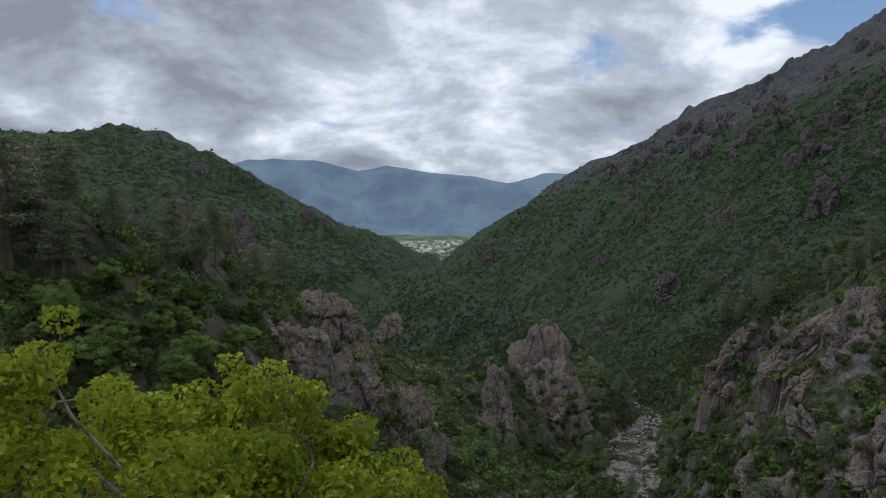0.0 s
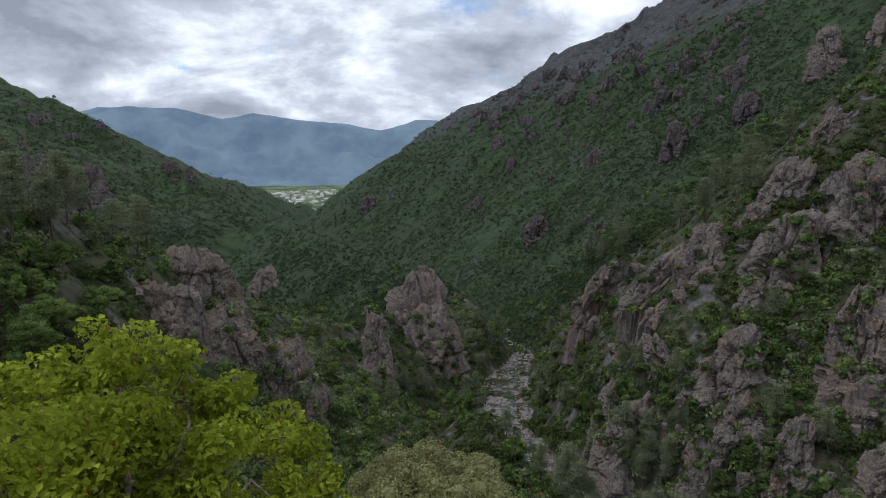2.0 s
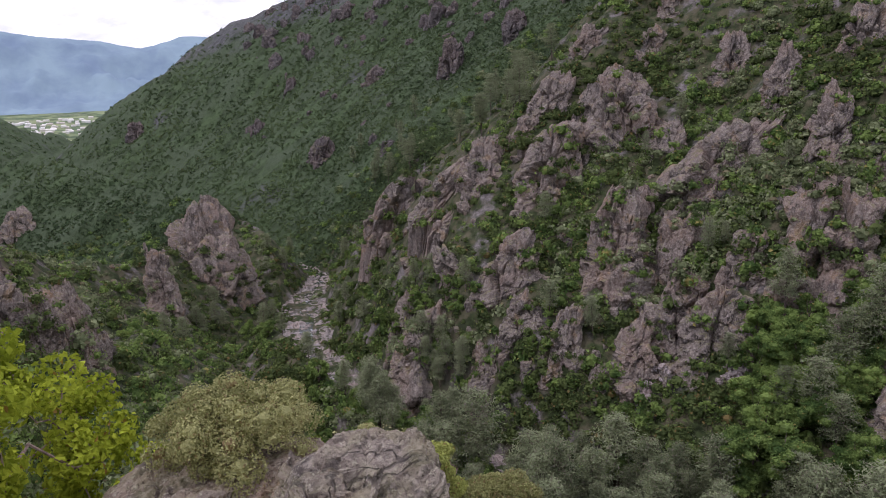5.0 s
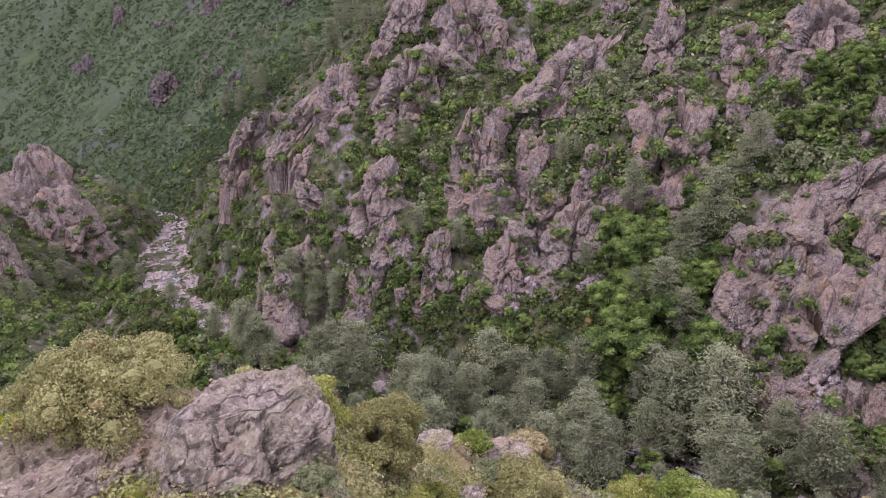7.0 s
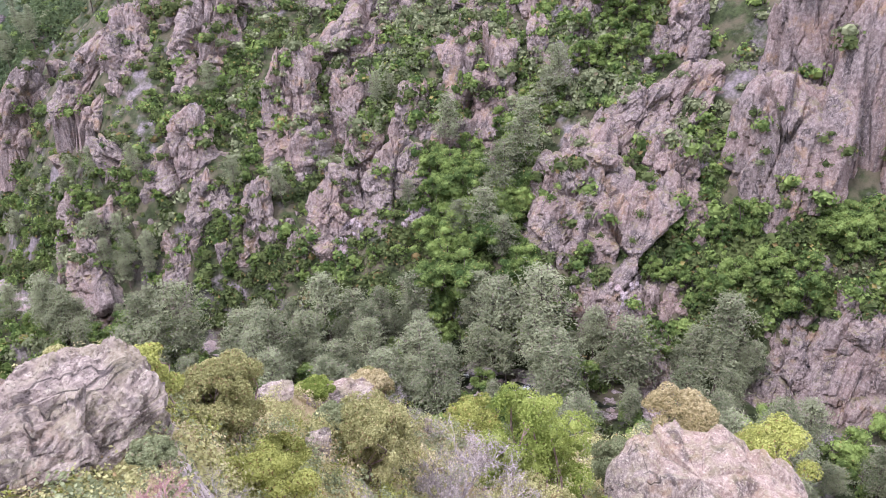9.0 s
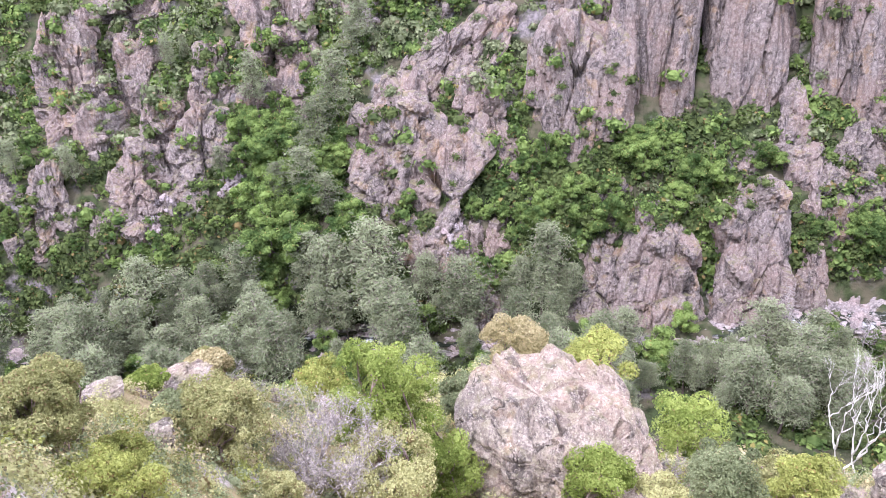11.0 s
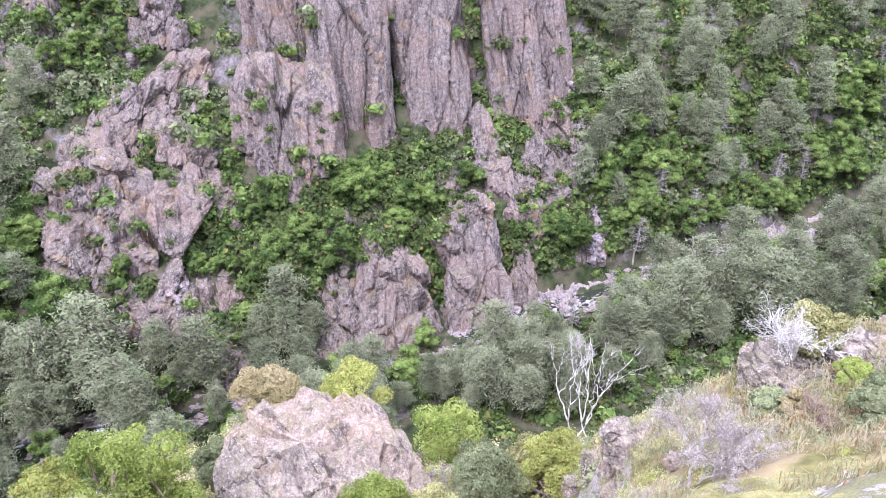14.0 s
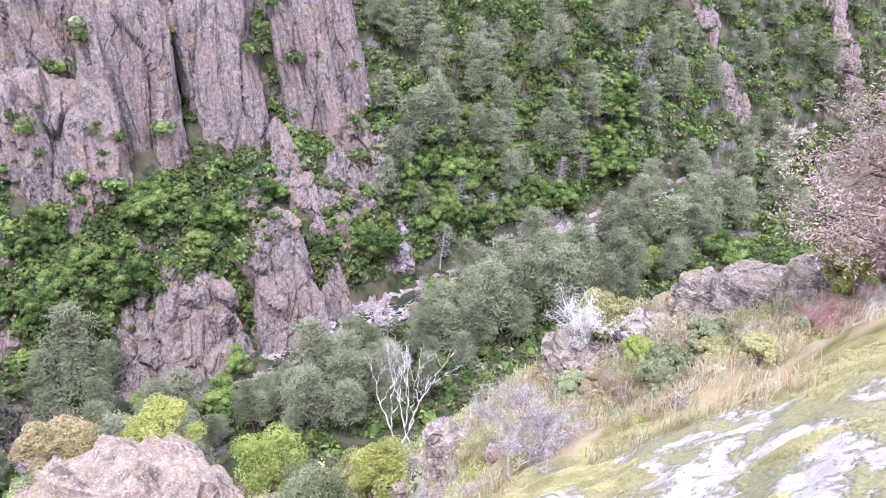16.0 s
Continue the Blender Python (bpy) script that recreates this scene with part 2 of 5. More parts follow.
TWIG_PINK = bark_material("pink_twigs", (0.22, 0.11, 0.10), (0.42, 0.26, 0.25))
TWIG_BROWN = bark_material("brown_twigs", (0.14, 0.095, 0.08), (0.40, 0.30, 0.26))
LEAF_DRY = leaf_material("dry_juniper_needles", (0.21, 0.155, 0.13), (0.55, 0.43, 0.37), (0.36, 0.32, 0.18), 0.06, 0.8, 0.2)
BONE = bark_material("bleached_wood", (0.42, 0.40, 0.36), (0.70, 0.68, 0.62))
BARK = bark_material("pine_bark", (0.06, 0.045, 0.038), (0.18, 0.14, 0.115))

# ---------------------------------------------------------------- the lie of the land
# Heights are above or below the eye of the lookout. bearing() turns a compass bearing and a distance into x, y.


def bearing(az, r):
    return (r * math.sin(radians(az)), r * math.cos(radians(az)))


def lattice(x, y, seed):
    """Smooth value noise in -1..1 on numpy arrays."""
    ix, iy = np.floor(x).astype(np.int64), np.floor(y).astype(np.int64)
    fx, fy = x - ix, y - iy
    fx, fy = fx * fx * (3 - 2 * fx), fy * fy * (3 - 2 * fy)

    def val(i, j):
        n = (i * 374761393 + j * 668265263 + seed * 982451653) & 0xFFFFFFFF
        n = ((n ^ (n >> 13)) * 1274126177) & 0xFFFFFFFF
        n = ((n ^ (n >> 16)) * 2246822519) & 0xFFFFFFFF
        return (n ^ (n >> 15)) / 2147483648.0 - 1.0

    top = val(ix, iy) * (1 - fx) + val(ix + 1, iy) * fx
    low = val(ix, iy + 1) * (1 - fx) + val(ix + 1, iy + 1) * fx
    return top * (1 - fy) + low * fy


def fbm(x, y, size, octaves, seed, ridged=False):
    out, amp, total = 0, 1.0, 0.0
    for o in range(octaves):
        v = lattice(x / size + 17.3 * o, y / size - 9.1 * o, seed + o)
        out = out + amp * (1 - 2 * np.abs(v) if ridged else v)
        total, amp, size = total + amp, amp * 0.5, size * 0.5
    return out / total


# river bed: x, y, height
RIVER = np.array(((190, -330, -40), (132, -188, -48), (118, -133, -53), (109, -88, -58), (98.5, -30, -65),
                  (95.5, -17, -66), (91, 5, -68), (75, 62, -70), (52, 128, -72), (52, 143, -73), (53, 167, -74),
                  (56, 203, -77), (69, 253, -79), (92, 301, -82), (83, 391, -85), (49, 558, -89), (-47, 899, -97),
                  (-52, 1500, -106), (0, 2600, -118), (60, 4700, -130)), float)


def ridge(*rows):
    """Crest from bearing, elevation angle, distance, side slope."""
    return np.array([(*bearing(az, r), r * math.tan(radians(el)), s) for az, el, r, s in rows])


RIDGES = (
    # the mountain on the far side of the lower valley
    ridge((3, -0.6, 2800, .3), (7, 1.4, 2300, .38), (10.9, 2.7, 2000, .42), (14.5, 4.8, 1500, .42), (16.6, 6.0, 1300, .42),
          (18.8, 6.4, 1150, .42), (21.6, 8.6, 1020, .44), (24.4, 11.0, 930, .46), (26.6, 12.4, 880, .5),
          (29.2, 12.9, 820, .52), (32.5, 15.4, 760, .55), (38, 19, 680, .72), (48, 21, 640, .8)),
    # the rocky rib and the wall of the gorge
    ridge((21.6, -10.6, 222, .9), (25.1, -7.9, 200, .85), (29.8, -6.2, 190, .8), (33, -3.5, 190, .8), (36.6, -.9, 195, .8),
          (38.7, 2.4, 205, .85), (41.5, 5.2, 215, .85), (43.5, 7.4, 225, .85), (48, 12, 250, .9), (55, 18, 280, .93),
          (70, 24, 300, .96), (90, 24, 310, .96), (110, 22, 320, .92), (130, 16, 360, .8), (150, 14, 420, .7)),
    # wooded spur
    ridge((-60, 7, 115, .8), (-40, 6, 118, .8), (-32.6, 5.0, 120, .8), (-29, 2.6, 125, .8), (-23.6, .6, 135, .8),
          (-17.5, -1.6, 150, .8), (-14, -3.8, 165, .8), (-10.4, -6.5, 180, .8), (-6.8, -9.2, 195, .8), (0, -11, 235, .8),
          (8, -12, 262, .8), (11, -13.5, 270, .9)),
    # mountain in the cloud
    ridge((-60, 6.8, 850, .4), (-45, 6.6, 870, .4), (-32.6, 6.8, 900, .4), (-27, 7.5, 900, .4), (-22.4, 7.7, 900, .42),
          (-17.4, 4.6, 1050, .42), (-13.1, 2.5, 1250, .4), (-8.6, 0.7, 1500, .36), (-3.9, -.5, 1900, .3), (-1.2, -1.6, 2250, .25)),
)
# edge of the lookout's own shoulder: bearing, angle down, distance
SHOULDER = np.array(((-60, -16, 16), (-35, -24, 13), (-10, -31, 11), (8, -30, 9), (18, -29.2, 9.5), (24, -29.6, 9), (28.7, -36, 9),
                     (37, -35, 14), (48, -37.8, 18), (56, -40.2, 20), (68, -39.8, 23), (80, -39.8, 24), (86, -40.8, 23),
                     (91, -45, 19), (106, -44, 20), (111, -42, 16), (119, -38, 9.5), (124, -34.5, 9.8), (131, -30.3, 11),
                     (137.5, -26, 13), (143, -23.2, 14.5), (155, -12, 17), (180, 4, 10), (240, 6, 14), (300, -16, 16)))


def river_near(x, y):
    """Distance to the river bed and the bed's height there."""
    best, bed = np.full(x.shape, 1e9), np.zeros(x.shape)
    for p, q in zip(RIVER[:-1], RIVER[1:]):
        dx, dy = q[0] - p[0], q[1] - p[1]
        s = np.clip(((x - p[0]) * dx + (y - p[1]) * dy) / (dx * dx + dy * dy), 0, 1)
        d = np.hypot(x - p[0] - s * dx, y - p[1] - s * dy)
        near = d < best
        best, bed = np.where(near, d, best), np.where(near, p[2] + s * (q[2] - p[2]), bed)
    return best, bed


def river_half(y):
    """Half the breadth of the bare river bed, broadest where it bends below the spur."""
    return 3.6 + 4.8 * np.exp(-((np.asarray(y, float) - 232) / 48) ** 2)


def land(x, y):
    """Height of the ground."""
    x, y = np.asarray(x, float), np.asarray(y, float)
    r = np.hypot(x, y)
    az = np.degrees(np.arctan2(x, y))
    az = np.where(az < -60, az + 360, az)
    far = np.clip((r - 250) / 500, 0, 1)
    wx = x + fbm(x, y, 60, 3, 5) * (6 + 22 * far) * np.clip(r / 150, 0, 1)
    wy = y + fbm(x, y, 60, 3, 8) * (6 + 22 * far) * np.clip(r / 150, 0, 1)
    h = np.full(x.shape, -140.0)
    for wall, crest in enumerate(RIDGES):
        for p, q in zip(crest[:-1], crest[1:]):
            dx, dy = q[0] - p[0], q[1] - p[1]
            s = np.clip(((wx - p[0]) * dx + (wy - p[1]) * dy) / (dx * dx + dy * dy), 0, 1)
            d = np.hypot(wx - p[0] - s * dx, wy - p[1] - s * dy)
            fall = p[3] + s * (q[3] - p[3])
            if wall == 1:  # the rib drops away steeply behind
                fall = fall * (1 + 1.3 * (np.hypot(wx, wy) > np.hypot(p[0] + s * dx, p[1] + s * dy)))
            h = np.maximum(h, p[2] + s * (q[2] - p[2]) - fall * d)
    # gullies and rock steps
    rough = np.clip((r - 30) / 60, 0, 1)
    h = h + rough * (1 - far) * (4.0 * fbm(x, y, 34, 4, 21, True) + 1.8 * fbm(x, y, 9, 3, 31, True) - 2.0)
    h = h + far * (13 * fbm(x, y, 170, 5, 41, True) + 3.5 * fbm(x, y, 24, 3, 45, True) - 5)
    h = h + far * np.clip((h - 90) / 60, 0, 1) * (22 * fbm(x, y, 46, 5, 47, True) - 9)
    d, bed = river_near(x, y)
    d = d - river_half(y) + 4
    side = 1.7 - 0.9 * np.clip((r - 250) / 150, 0, 1)
    h = np.minimum(h, bed + np.maximum(d - 4, 0) * side + 1.6 * fbm(x, y, 7, 3, 51) + far * (16 * fbm(x, y, 120, 4, 55, True) - 6))
    h = np.maximum(h, bed + np.maximum(d - 4, 0) * (0.12 - 0.1 * far) + 0.5 * fbm(x, y, 3, 3, 52) * np.clip(1 - far, 0, 1))
    # the shoulder of the lookout
    rs = np.interp(az, SHOULDER[:, 0], SHOULDER[:, 2])
    zs = np.interp(az, SHOULDER[:, 0], SHOULDER[:, 2] * np.tan(np.radians(SHOULDER[:, 1])))
    u = r / rs
    sag = 0.75 + 0.2 * np.clip((az - 112) / 6, 0, 1)
    knee = 0.45 - 0.2 * np.clip((az - 112) / 6, 0, 1)
    flat = np.where(u < knee, -1.65 + (zs * sag + 1.65) * np.clip((r - 0.7) / (knee * rs - 0.7), 0, 1),
                    zs * sag + zs * (1 - sag) * (u - knee) / (1 - knee))
    # the mossy slab and the grassy hollow behind it
    ze = 5.6 * np.tan(np.radians(np.interp(az, (109, 115, 131, 143, 149, 160, 180), (-49, -46.6, -40.6, -33, -27.5, -20, -10))))
    slab = np.where(r < 5.6, -1.65 + (ze + 1.65) * np.clip((r - 0.5) / 5.1, 0, 1), ze + (zs - ze) * (r - 5.6) / np.maximum(rs - 5.6, 1))
    flat = flat + (slab - flat) * np.clip((az - 108) / 6, 0, 1) * np.clip((230 - az) / 30, 0, 1)
    near = np.where(u < 1, flat, zs - (r - rs) * 1.25)
    near = near + np.clip(r / 20, 0, 1) * (1.1 * fbm(x, y, 5, 4, 61, True) - 0.7) + 0.10 * fbm(x, y, 0.9, 3, 66, True) * np.clip(r / 3, 0, 1) + np.clip((az - 110) / 6, 0, 1) * np.clip(r / 2, 0, 1) * (0.14 * fbm(x, y, 1.3, 4, 69, True) + 0.04 * fbm(x, y, 0.3, 2, 70) - 0.06)
    return np.maximum(h, near)


def spot(az, el, lo=4.0, hi=3500.0):
    """Where the line of sight at that bearing and angle meets the ground: x, y, z, distance."""
    r = np.exp(np.linspace(math.log(lo), math.log(hi), 1500))
    sx, cy = math.sin(radians(az)), math.cos(radians(az))
    under = land(r * sx, r * cy) >= r * math.tan(radians(el))
    i = int(np.argmax(under)) if under.any() else len(r) - 1
    return r[i] * sx, r[i] * cy, float(land(np.array([r[i] * sx]), np.array([r[i] * cy]))[0]), float(r[i])


def near_spot(az, el):
    """The same on the lookout's own shoulder, kept inside its edge."""
    return spot(az, min(el, float(np.interp(az, SHOULDER[:, 0], SHOULDER[:, 1])) - 0.5), 2.5, 40)


# ---------------------------------------------------------------- builders
def mesh_object(name, verts, faces, mats, parent=None, index=None, smooth=False):
    """A mesh from arrays of points and of three- or four-cornered faces."""
    me = bpy.data.meshes.new(name)
    verts, faces = np.asarray(verts, np.float32), np.asarray(faces, np.int32)
    k = faces.shape[1]
    me.vertices.add(len(verts))
    me.vertices.foreach_set("co", verts.ravel())
    me.loops.add(faces.size)
    me.loops.foreach_set("vertex_index", faces.ravel())
    me.polygons.add(len(faces))
    me.polygons.foreach_set("loop_start", np.arange(len(faces), dtype=np.int32) * k)
    if index is not None:
        me.polygons.foreach_set("material_index", np.asarray(index, np.int32))
    me.polygons.foreach_set("use_smooth", np.full(len(faces), smooth))
    for m in mats if isinstance(mats, (list, tuple)) else [mats]:
        me.materials.append(m)
    me.update(calc_edges=True)
    ob = new(name, me)
    ob.parent = parent
    return ob


# ---------------------------------------------------------------- ground
fine_az = np.arange(-48, 152, 0.24)
AZ = np.radians(np.concatenate([fine_az, np.arange(152, 312, 4.0)]))
RR = np.concatenate([[0.0], np.geomspace(0.03, 60, 215, endpoint=False), np.linspace(60, 280, 250, endpoint=False), np.geomspace(280, 1400, 240, endpoint=False), np.geomspace(1400, 4850, 60)])
gx, gy = np.outer(np.sin(AZ), RR), np.outer(np.cos(AZ), RR)
gz = land(gx, gy)
na, nr = gx.shape
ids = np.arange(na * nr).reshape(na, nr)
nxt = np.roll(ids, -1, 0)
quads = np.stack([ids[:, :-1], ids[:, 1:], nxt[:, 1:], nxt[:, :-1]], -1).reshape(-1, 4)[:, ::-1]
rad = np.broadcast_to((RR[:-1] + RR[1:]) / 2, (na, nr - 1)).ravel()
az_deg = np.broadcast_to(np.degrees(AZ)[:, None], (na, nr - 1)).ravel()
kind_of = np.where(rad < 34, 0, np.where(rad < 330, 1, np.where(rad < 2700, 2, 3)))
kind_of = np.where((rad < 5.9 + 0.5 * fbm(gx[:, 1:], gy[:, 1:], 1.6, 3, 83).ravel()) & (az_deg > 107) & (az_deg < 230), 4, kind_of)
ground = mesh_object("ground", np.stack([gx, gy, gz], -1).reshape(-1, 3), quads, [GROUND_NEAR, GROUND_MID, GROUND_FAR, PLAIN, MOSS_ROCK], None, kind_of, True)
tagged(ground, "rocky gorge ground under scrub, falling from a lookout to a river", "ground", kind="structure")

el_grid = np.degrees(np.arctan2(gz, RR[None, :]))


def spots(az, el, lo, hi):
    """Many lines of sight at once, met with the ground's grid."""
    az, el = np.asarray(az, float), np.asarray(el, float)
    i = np.clip(np.round((az + 48) / 0.24).astype(int), 0, len(fine_az) - 1)
    j0, j1 = np.searchsorted(RR, lo), np.searchsorted(RR, hi)
    j = np.empty(len(az), int)
    for n in range(len(az)):
        j[n] = j0 + np.searchsorted(np.maximum.accumulate(el_grid[i[n], j0:j1]), el[n])
    ok = j < j1
    j = np.minimum(j, len(RR) - 1)
    r = RR[j] - (RR[j] - RR[j - 1]) * 0.5
    x, y = r * np.sin(np.radians(az)), r * np.cos(np.radians(az))
    return x, y, land(x, y), r, ok


def merge(pieces):
    vs, fs, n = [], [], 0
    for v, f in pieces:
        vs.append(v)
        fs.append(f + n)
        n += len(v)
    return np.concatenate(vs), np.concatenate(fs)


# ---------------------------------------------------------------- far range and valley town
def hazy_range():
    az = np.arange(-48, 50, 0.2)
    crest = np.interp(az, (-48, -30, -17.4, -15.7, -10.4, -7, -4.6, -1, 5.4, 8.2, 10, 14, 30, 50),
                      (5.2, 5.4, 5.0, 5.6, 5.7, 4.9, 5.3, 4.8, 4.0, 4.7, 4.6, 3.6, 4.2, 4.5))
    crest = crest + 0.22 * fbm(az, az * 0, 2.2, 5, 71)
    rows = []
    for k, t in enumerate(np.linspace(0, 1, 26)):
        r = 3950 + 800 * t
        low = -0.6 + (crest + 0.6) * t ** 1.2
        bumps = fbm(az * 60, np.full(az.shape, r), 260, 5, 73, True) * 1.3 * math.sin(math.pi * t) ** 0.7
        el = np.radians(low + bumps)
        rows.append(np.stack([r * np.sin(np.radians(az)), r * np.cos(np.radians(az)), r * np.tan(el)], -1))
    v = np.stack(rows)
    m, n = v.shape[:2]
    i = np.arange(m * n).reshape(m, n)
    f = np.stack([i[:-1, :-1], i[:-1, 1:], i[1:, 1:], i[1:, :-1]], -1).reshape(-1, 4)
    k = Mat("hazy_range", 1.0)
    # the blue of distance haze is painted into the base colour
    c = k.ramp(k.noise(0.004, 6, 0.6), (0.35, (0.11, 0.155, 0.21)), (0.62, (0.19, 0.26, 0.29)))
    # a dim blue emission adds the haze's veil; the range itself is no light source
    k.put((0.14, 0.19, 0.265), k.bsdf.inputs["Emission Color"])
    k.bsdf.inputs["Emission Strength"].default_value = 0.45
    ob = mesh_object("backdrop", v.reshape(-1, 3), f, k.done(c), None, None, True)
    tagged(ob, "distant mountain range under low cloud, blue haze painted into its colour", "mountain", kind="structure")


hazy_range()


def valley_plain():
    """Sunlit fields and a scattered village where the valley opens."""
    az = np.arange(-30, 30, 0.25)
    rows = []
    for t in np.linspace(0, 1, 14):
        r = 2500 + 1500 * t
        el = np.radians(-2.9 + 2.5 * t ** 0.8 + 0.05 * fbm(az * 40, az * 0 + r, 90, 3, 81))
        rows.append(np.stack([r * np.sin(np.radians(az)), r * np.cos(np.radians(az)), r * np.tan(el)], -1))
    v = np.stack(rows)
    i = np.arange(v.shape[0] * v.shape[1]).reshape(v.shape[:2])
    f = np.stack([i[:-1, :-1], i[:-1, 1:], i[1:, 1:], i[1:, :-1]], -1).reshape(-1, 4)
    tagged(mesh_object("plain", v.reshape(-1, 3), f, PLAIN, None, None, True), "pale green fields of the far valley floor", "ground", kind="structure")
    k = Mat("plaster", 0.8)
    wall = k.done(k.mix(k.pos.outputs["Random Per Island"], (0.55, 0.5, 0.44), (0.8, 0.78, 0.74)))
    rng, out = np.random.default_rng(4), []
    for _ in range(110):
        t = rng.uniform(0.1, 0.75)
        a = rng.normal(-2.2 + 1.5 * t, 2.0)
        r = 2500 + 1500 * t
        x, y = bearing(a, r)
        z = r * math.tan(radians(-2.9 + 2.5 * t ** 0.8)) - 1
        w, d, h = rng.uniform(5, 12), rng.uniform(5, 9), rng.uniform(5, 9)
        q = np.array([(sx * w, sy * d, zz) for zz in (0, h) for sx, sy in ((-1, -1), (1, -1), (1, 1), (-1, 1))] + [(-w, 0, h + 3), (w, 0, h + 3)])
        out.append((q + (x, y, z), np.array(((0, 1, 5, 4), (1, 2, 6, 5), (2, 3, 7, 6), (3, 0, 4, 7), (4, 5, 9, 8), (6, 7, 8, 9), (5, 6, 9, 9), (7, 4, 8, 8)))))
    vv, ff = merge([(q, f[:6]) for q, f in out])
    tagged(mesh_object("village", vv, ff, wall), "pale houses of a village in the far valley", "houses", kind="stuff")


valley_plain()


# ---------------------------------------------------------------- rock
def chance(i, j, k, seed):
    """A fixed random number from 0 to 1 for each whole-numbered cell."""
    n = (i * 374761393 + j * 668265263 + k * 2147483647 + seed * 982451653) & 0xFFFFFFFF
    n = ((n ^ (n >> 13)) * 1274126177) & 0xFFFFFFFF
    n = ((n ^ (n >> 16)) * 2246822519) & 0xFFFFFFFF
    return (n ^ (n >> 15)) / 4294967296.0


def fracture(p, size, seed, stretch=1.0, tilt=0.25):
    """Rock split into angular pieces: how far each point stands proud, its piece's face tilted, the joints cut in."""
    rng = np.random.default_rng(seed)
    turn = np.array(Euler((rng.normal(0, tilt), rng.normal(0, tilt), rng.uniform(0, 6.28))).to_matrix())
    q = (p @ turn) / (size, size * 0.8, size * stretch)
    cell = np.floor(q).astype(np.int64)
    best, second = np.full(len(q), 9.0), np.full(len(q), 9.0)
    home, off = np.zeros((len(q), 3), np.int64), np.zeros((len(q), 3))
    for dx in (-1, 0, 1):
        for dy in (-1, 0, 1):
            for dz in (-1, 0, 1):
                c = cell + (dx, dy, dz)
                mid = c + np.stack([0.1 + 0.8 * chance(c[:, 0], c[:, 1], c[:, 2], seed + m) for m in range(3)], 1)
                v = q - mid
                d = (v * v).sum(1)
                near = d < best
                second = np.where(near, best, np.minimum(second, d))
                home[near], off[near] = c[near], v[near]
                best = np.where(near, d, best)
    rise = [chance(home[:, 0], home[:, 1], home[:, 2], seed + m) * 2 - 1 for m in range(5, 9)]
    face = 0.55 * rise[0] + 0.75 * (rise[1] * off[:, 0] + rise[2] * off[:, 1] + 0.8 * rise[3] * off[:, 2])
    joint = np.clip((np.sqrt(second) - np.sqrt(best)) / 0.16, 0, 1)
    return size * (0.42 * face - 0.13 * (1 - joint))


def rock_face(w, h, d, seed, skew=0.0, lean=0.3, stretch=1.3, nu=64, nv=44, taper=0.4, cut=0.34, relief=1.0):
    """A crag standing out of a slope, split into angular pieces at three sizes: points and faces."""
    rng = np.random.default_rng(seed)
    th = np.linspace(0, 2 * np.pi, nu, endpoint=False)
    th = th - 0.42 * np.sin(2 * (th - np.pi / 2)) * (np.sin(th) > 0)
    c, s = np.cos(th), np.sin(th)
    px, py = w / 2 * np.sign(c) * np.abs(c) ** 0.7, -d / 2 * np.sign(s) * np.abs(s) ** 0.7
    up = int(nv * 0.72)
    t = np.concatenate([np.linspace(0, 0.84, up), 0.84 + 0.16 * np.sin(np.linspace(0.1, 1, nv - up) * np.pi / 2)])[:, None]
    k = np.concatenate([1.05 - taper * np.linspace(0, 1, up) ** 1.4, (1.05 - taper) * np.cos(np.linspace(0.1, 0.985, nv - up) * np.pi / 2) ** (0.42 if taper < 0.2 else 0.65)])[:, None]
    z = (-0.4 * h + 1.4 * h * t) * np.ones((1, nu))
    z[0] -= 0.8 * h
    bulge = 1 + 0.22 * relief * fbm(np.cos(th)[None] * 1.6 + seed * 3.7, np.sin(th)[None] * 1.6 + t * 2.2, 1.0, 3, 27)
    x, y = px[None] * k * bulge, py[None] * k * bulge
    n = np.stack([np.cos(th)[None] * (1 - 0.6 * t ** 3), -np.sin(th)[None] * (1 - 0.6 * t ** 3), 0.15 + 0.8 * t ** 3 + 0 * x], -1)
    p = np.stack([x, y, z], -1).reshape(-1, 3)
    n = unit(n.reshape(-1, 3))
    size = min(w, 1.6 * h)
    push = sum(fracture(p, size * f, seed * 7 + m, stretch, 0.2 * relief ** 2) * g * relief
               for m, (f, g) in enumerate(((cut * 1.25, 1.0), (cut * 0.55, 0.95), (cut * 0.22, 0.75))))
    p = p + n * push[:, None]
    p[-nu:] = p[-nu:].mean(0)
    high = np.clip(p[:, 2] / h, 0, 1.3)
    # the crest: a broken skyline, lower towards the flanks
    g = max(0.22 * w, 0.1)
    step = lattice(np.floor(p[:, 0] / g + seed) * 1.9 + 0.5, np.floor(p[:, 1] / g) * 2.3 + 0.5, 37)
    p[:, 2] *= 1 + high ** 2 * (0.13 * step + 0.1 * fbm(p[:, 0] + seed * 5, p[:, 1], 0.6 * size, 3, 39) - 0.16 * np.clip(np.abs(p[:, 0]) / (w / 2), 0, 1.1) ** 2)
    p[:, 0] += skew * np.maximum(p[:, 2], -0.3 * h) / h
    p[:, 1] += d / 2 + lean * np.maximum(p[:, 2], -0.3 * h)
    i = np.arange(nu * nv).reshape(nv, nu)
    j = np.roll(i, -1, 1)
    return p, np.stack([i[:-1], j[:-1], j[1:], i[1:]], -1).reshape(-1, 4)[:, ::-1]


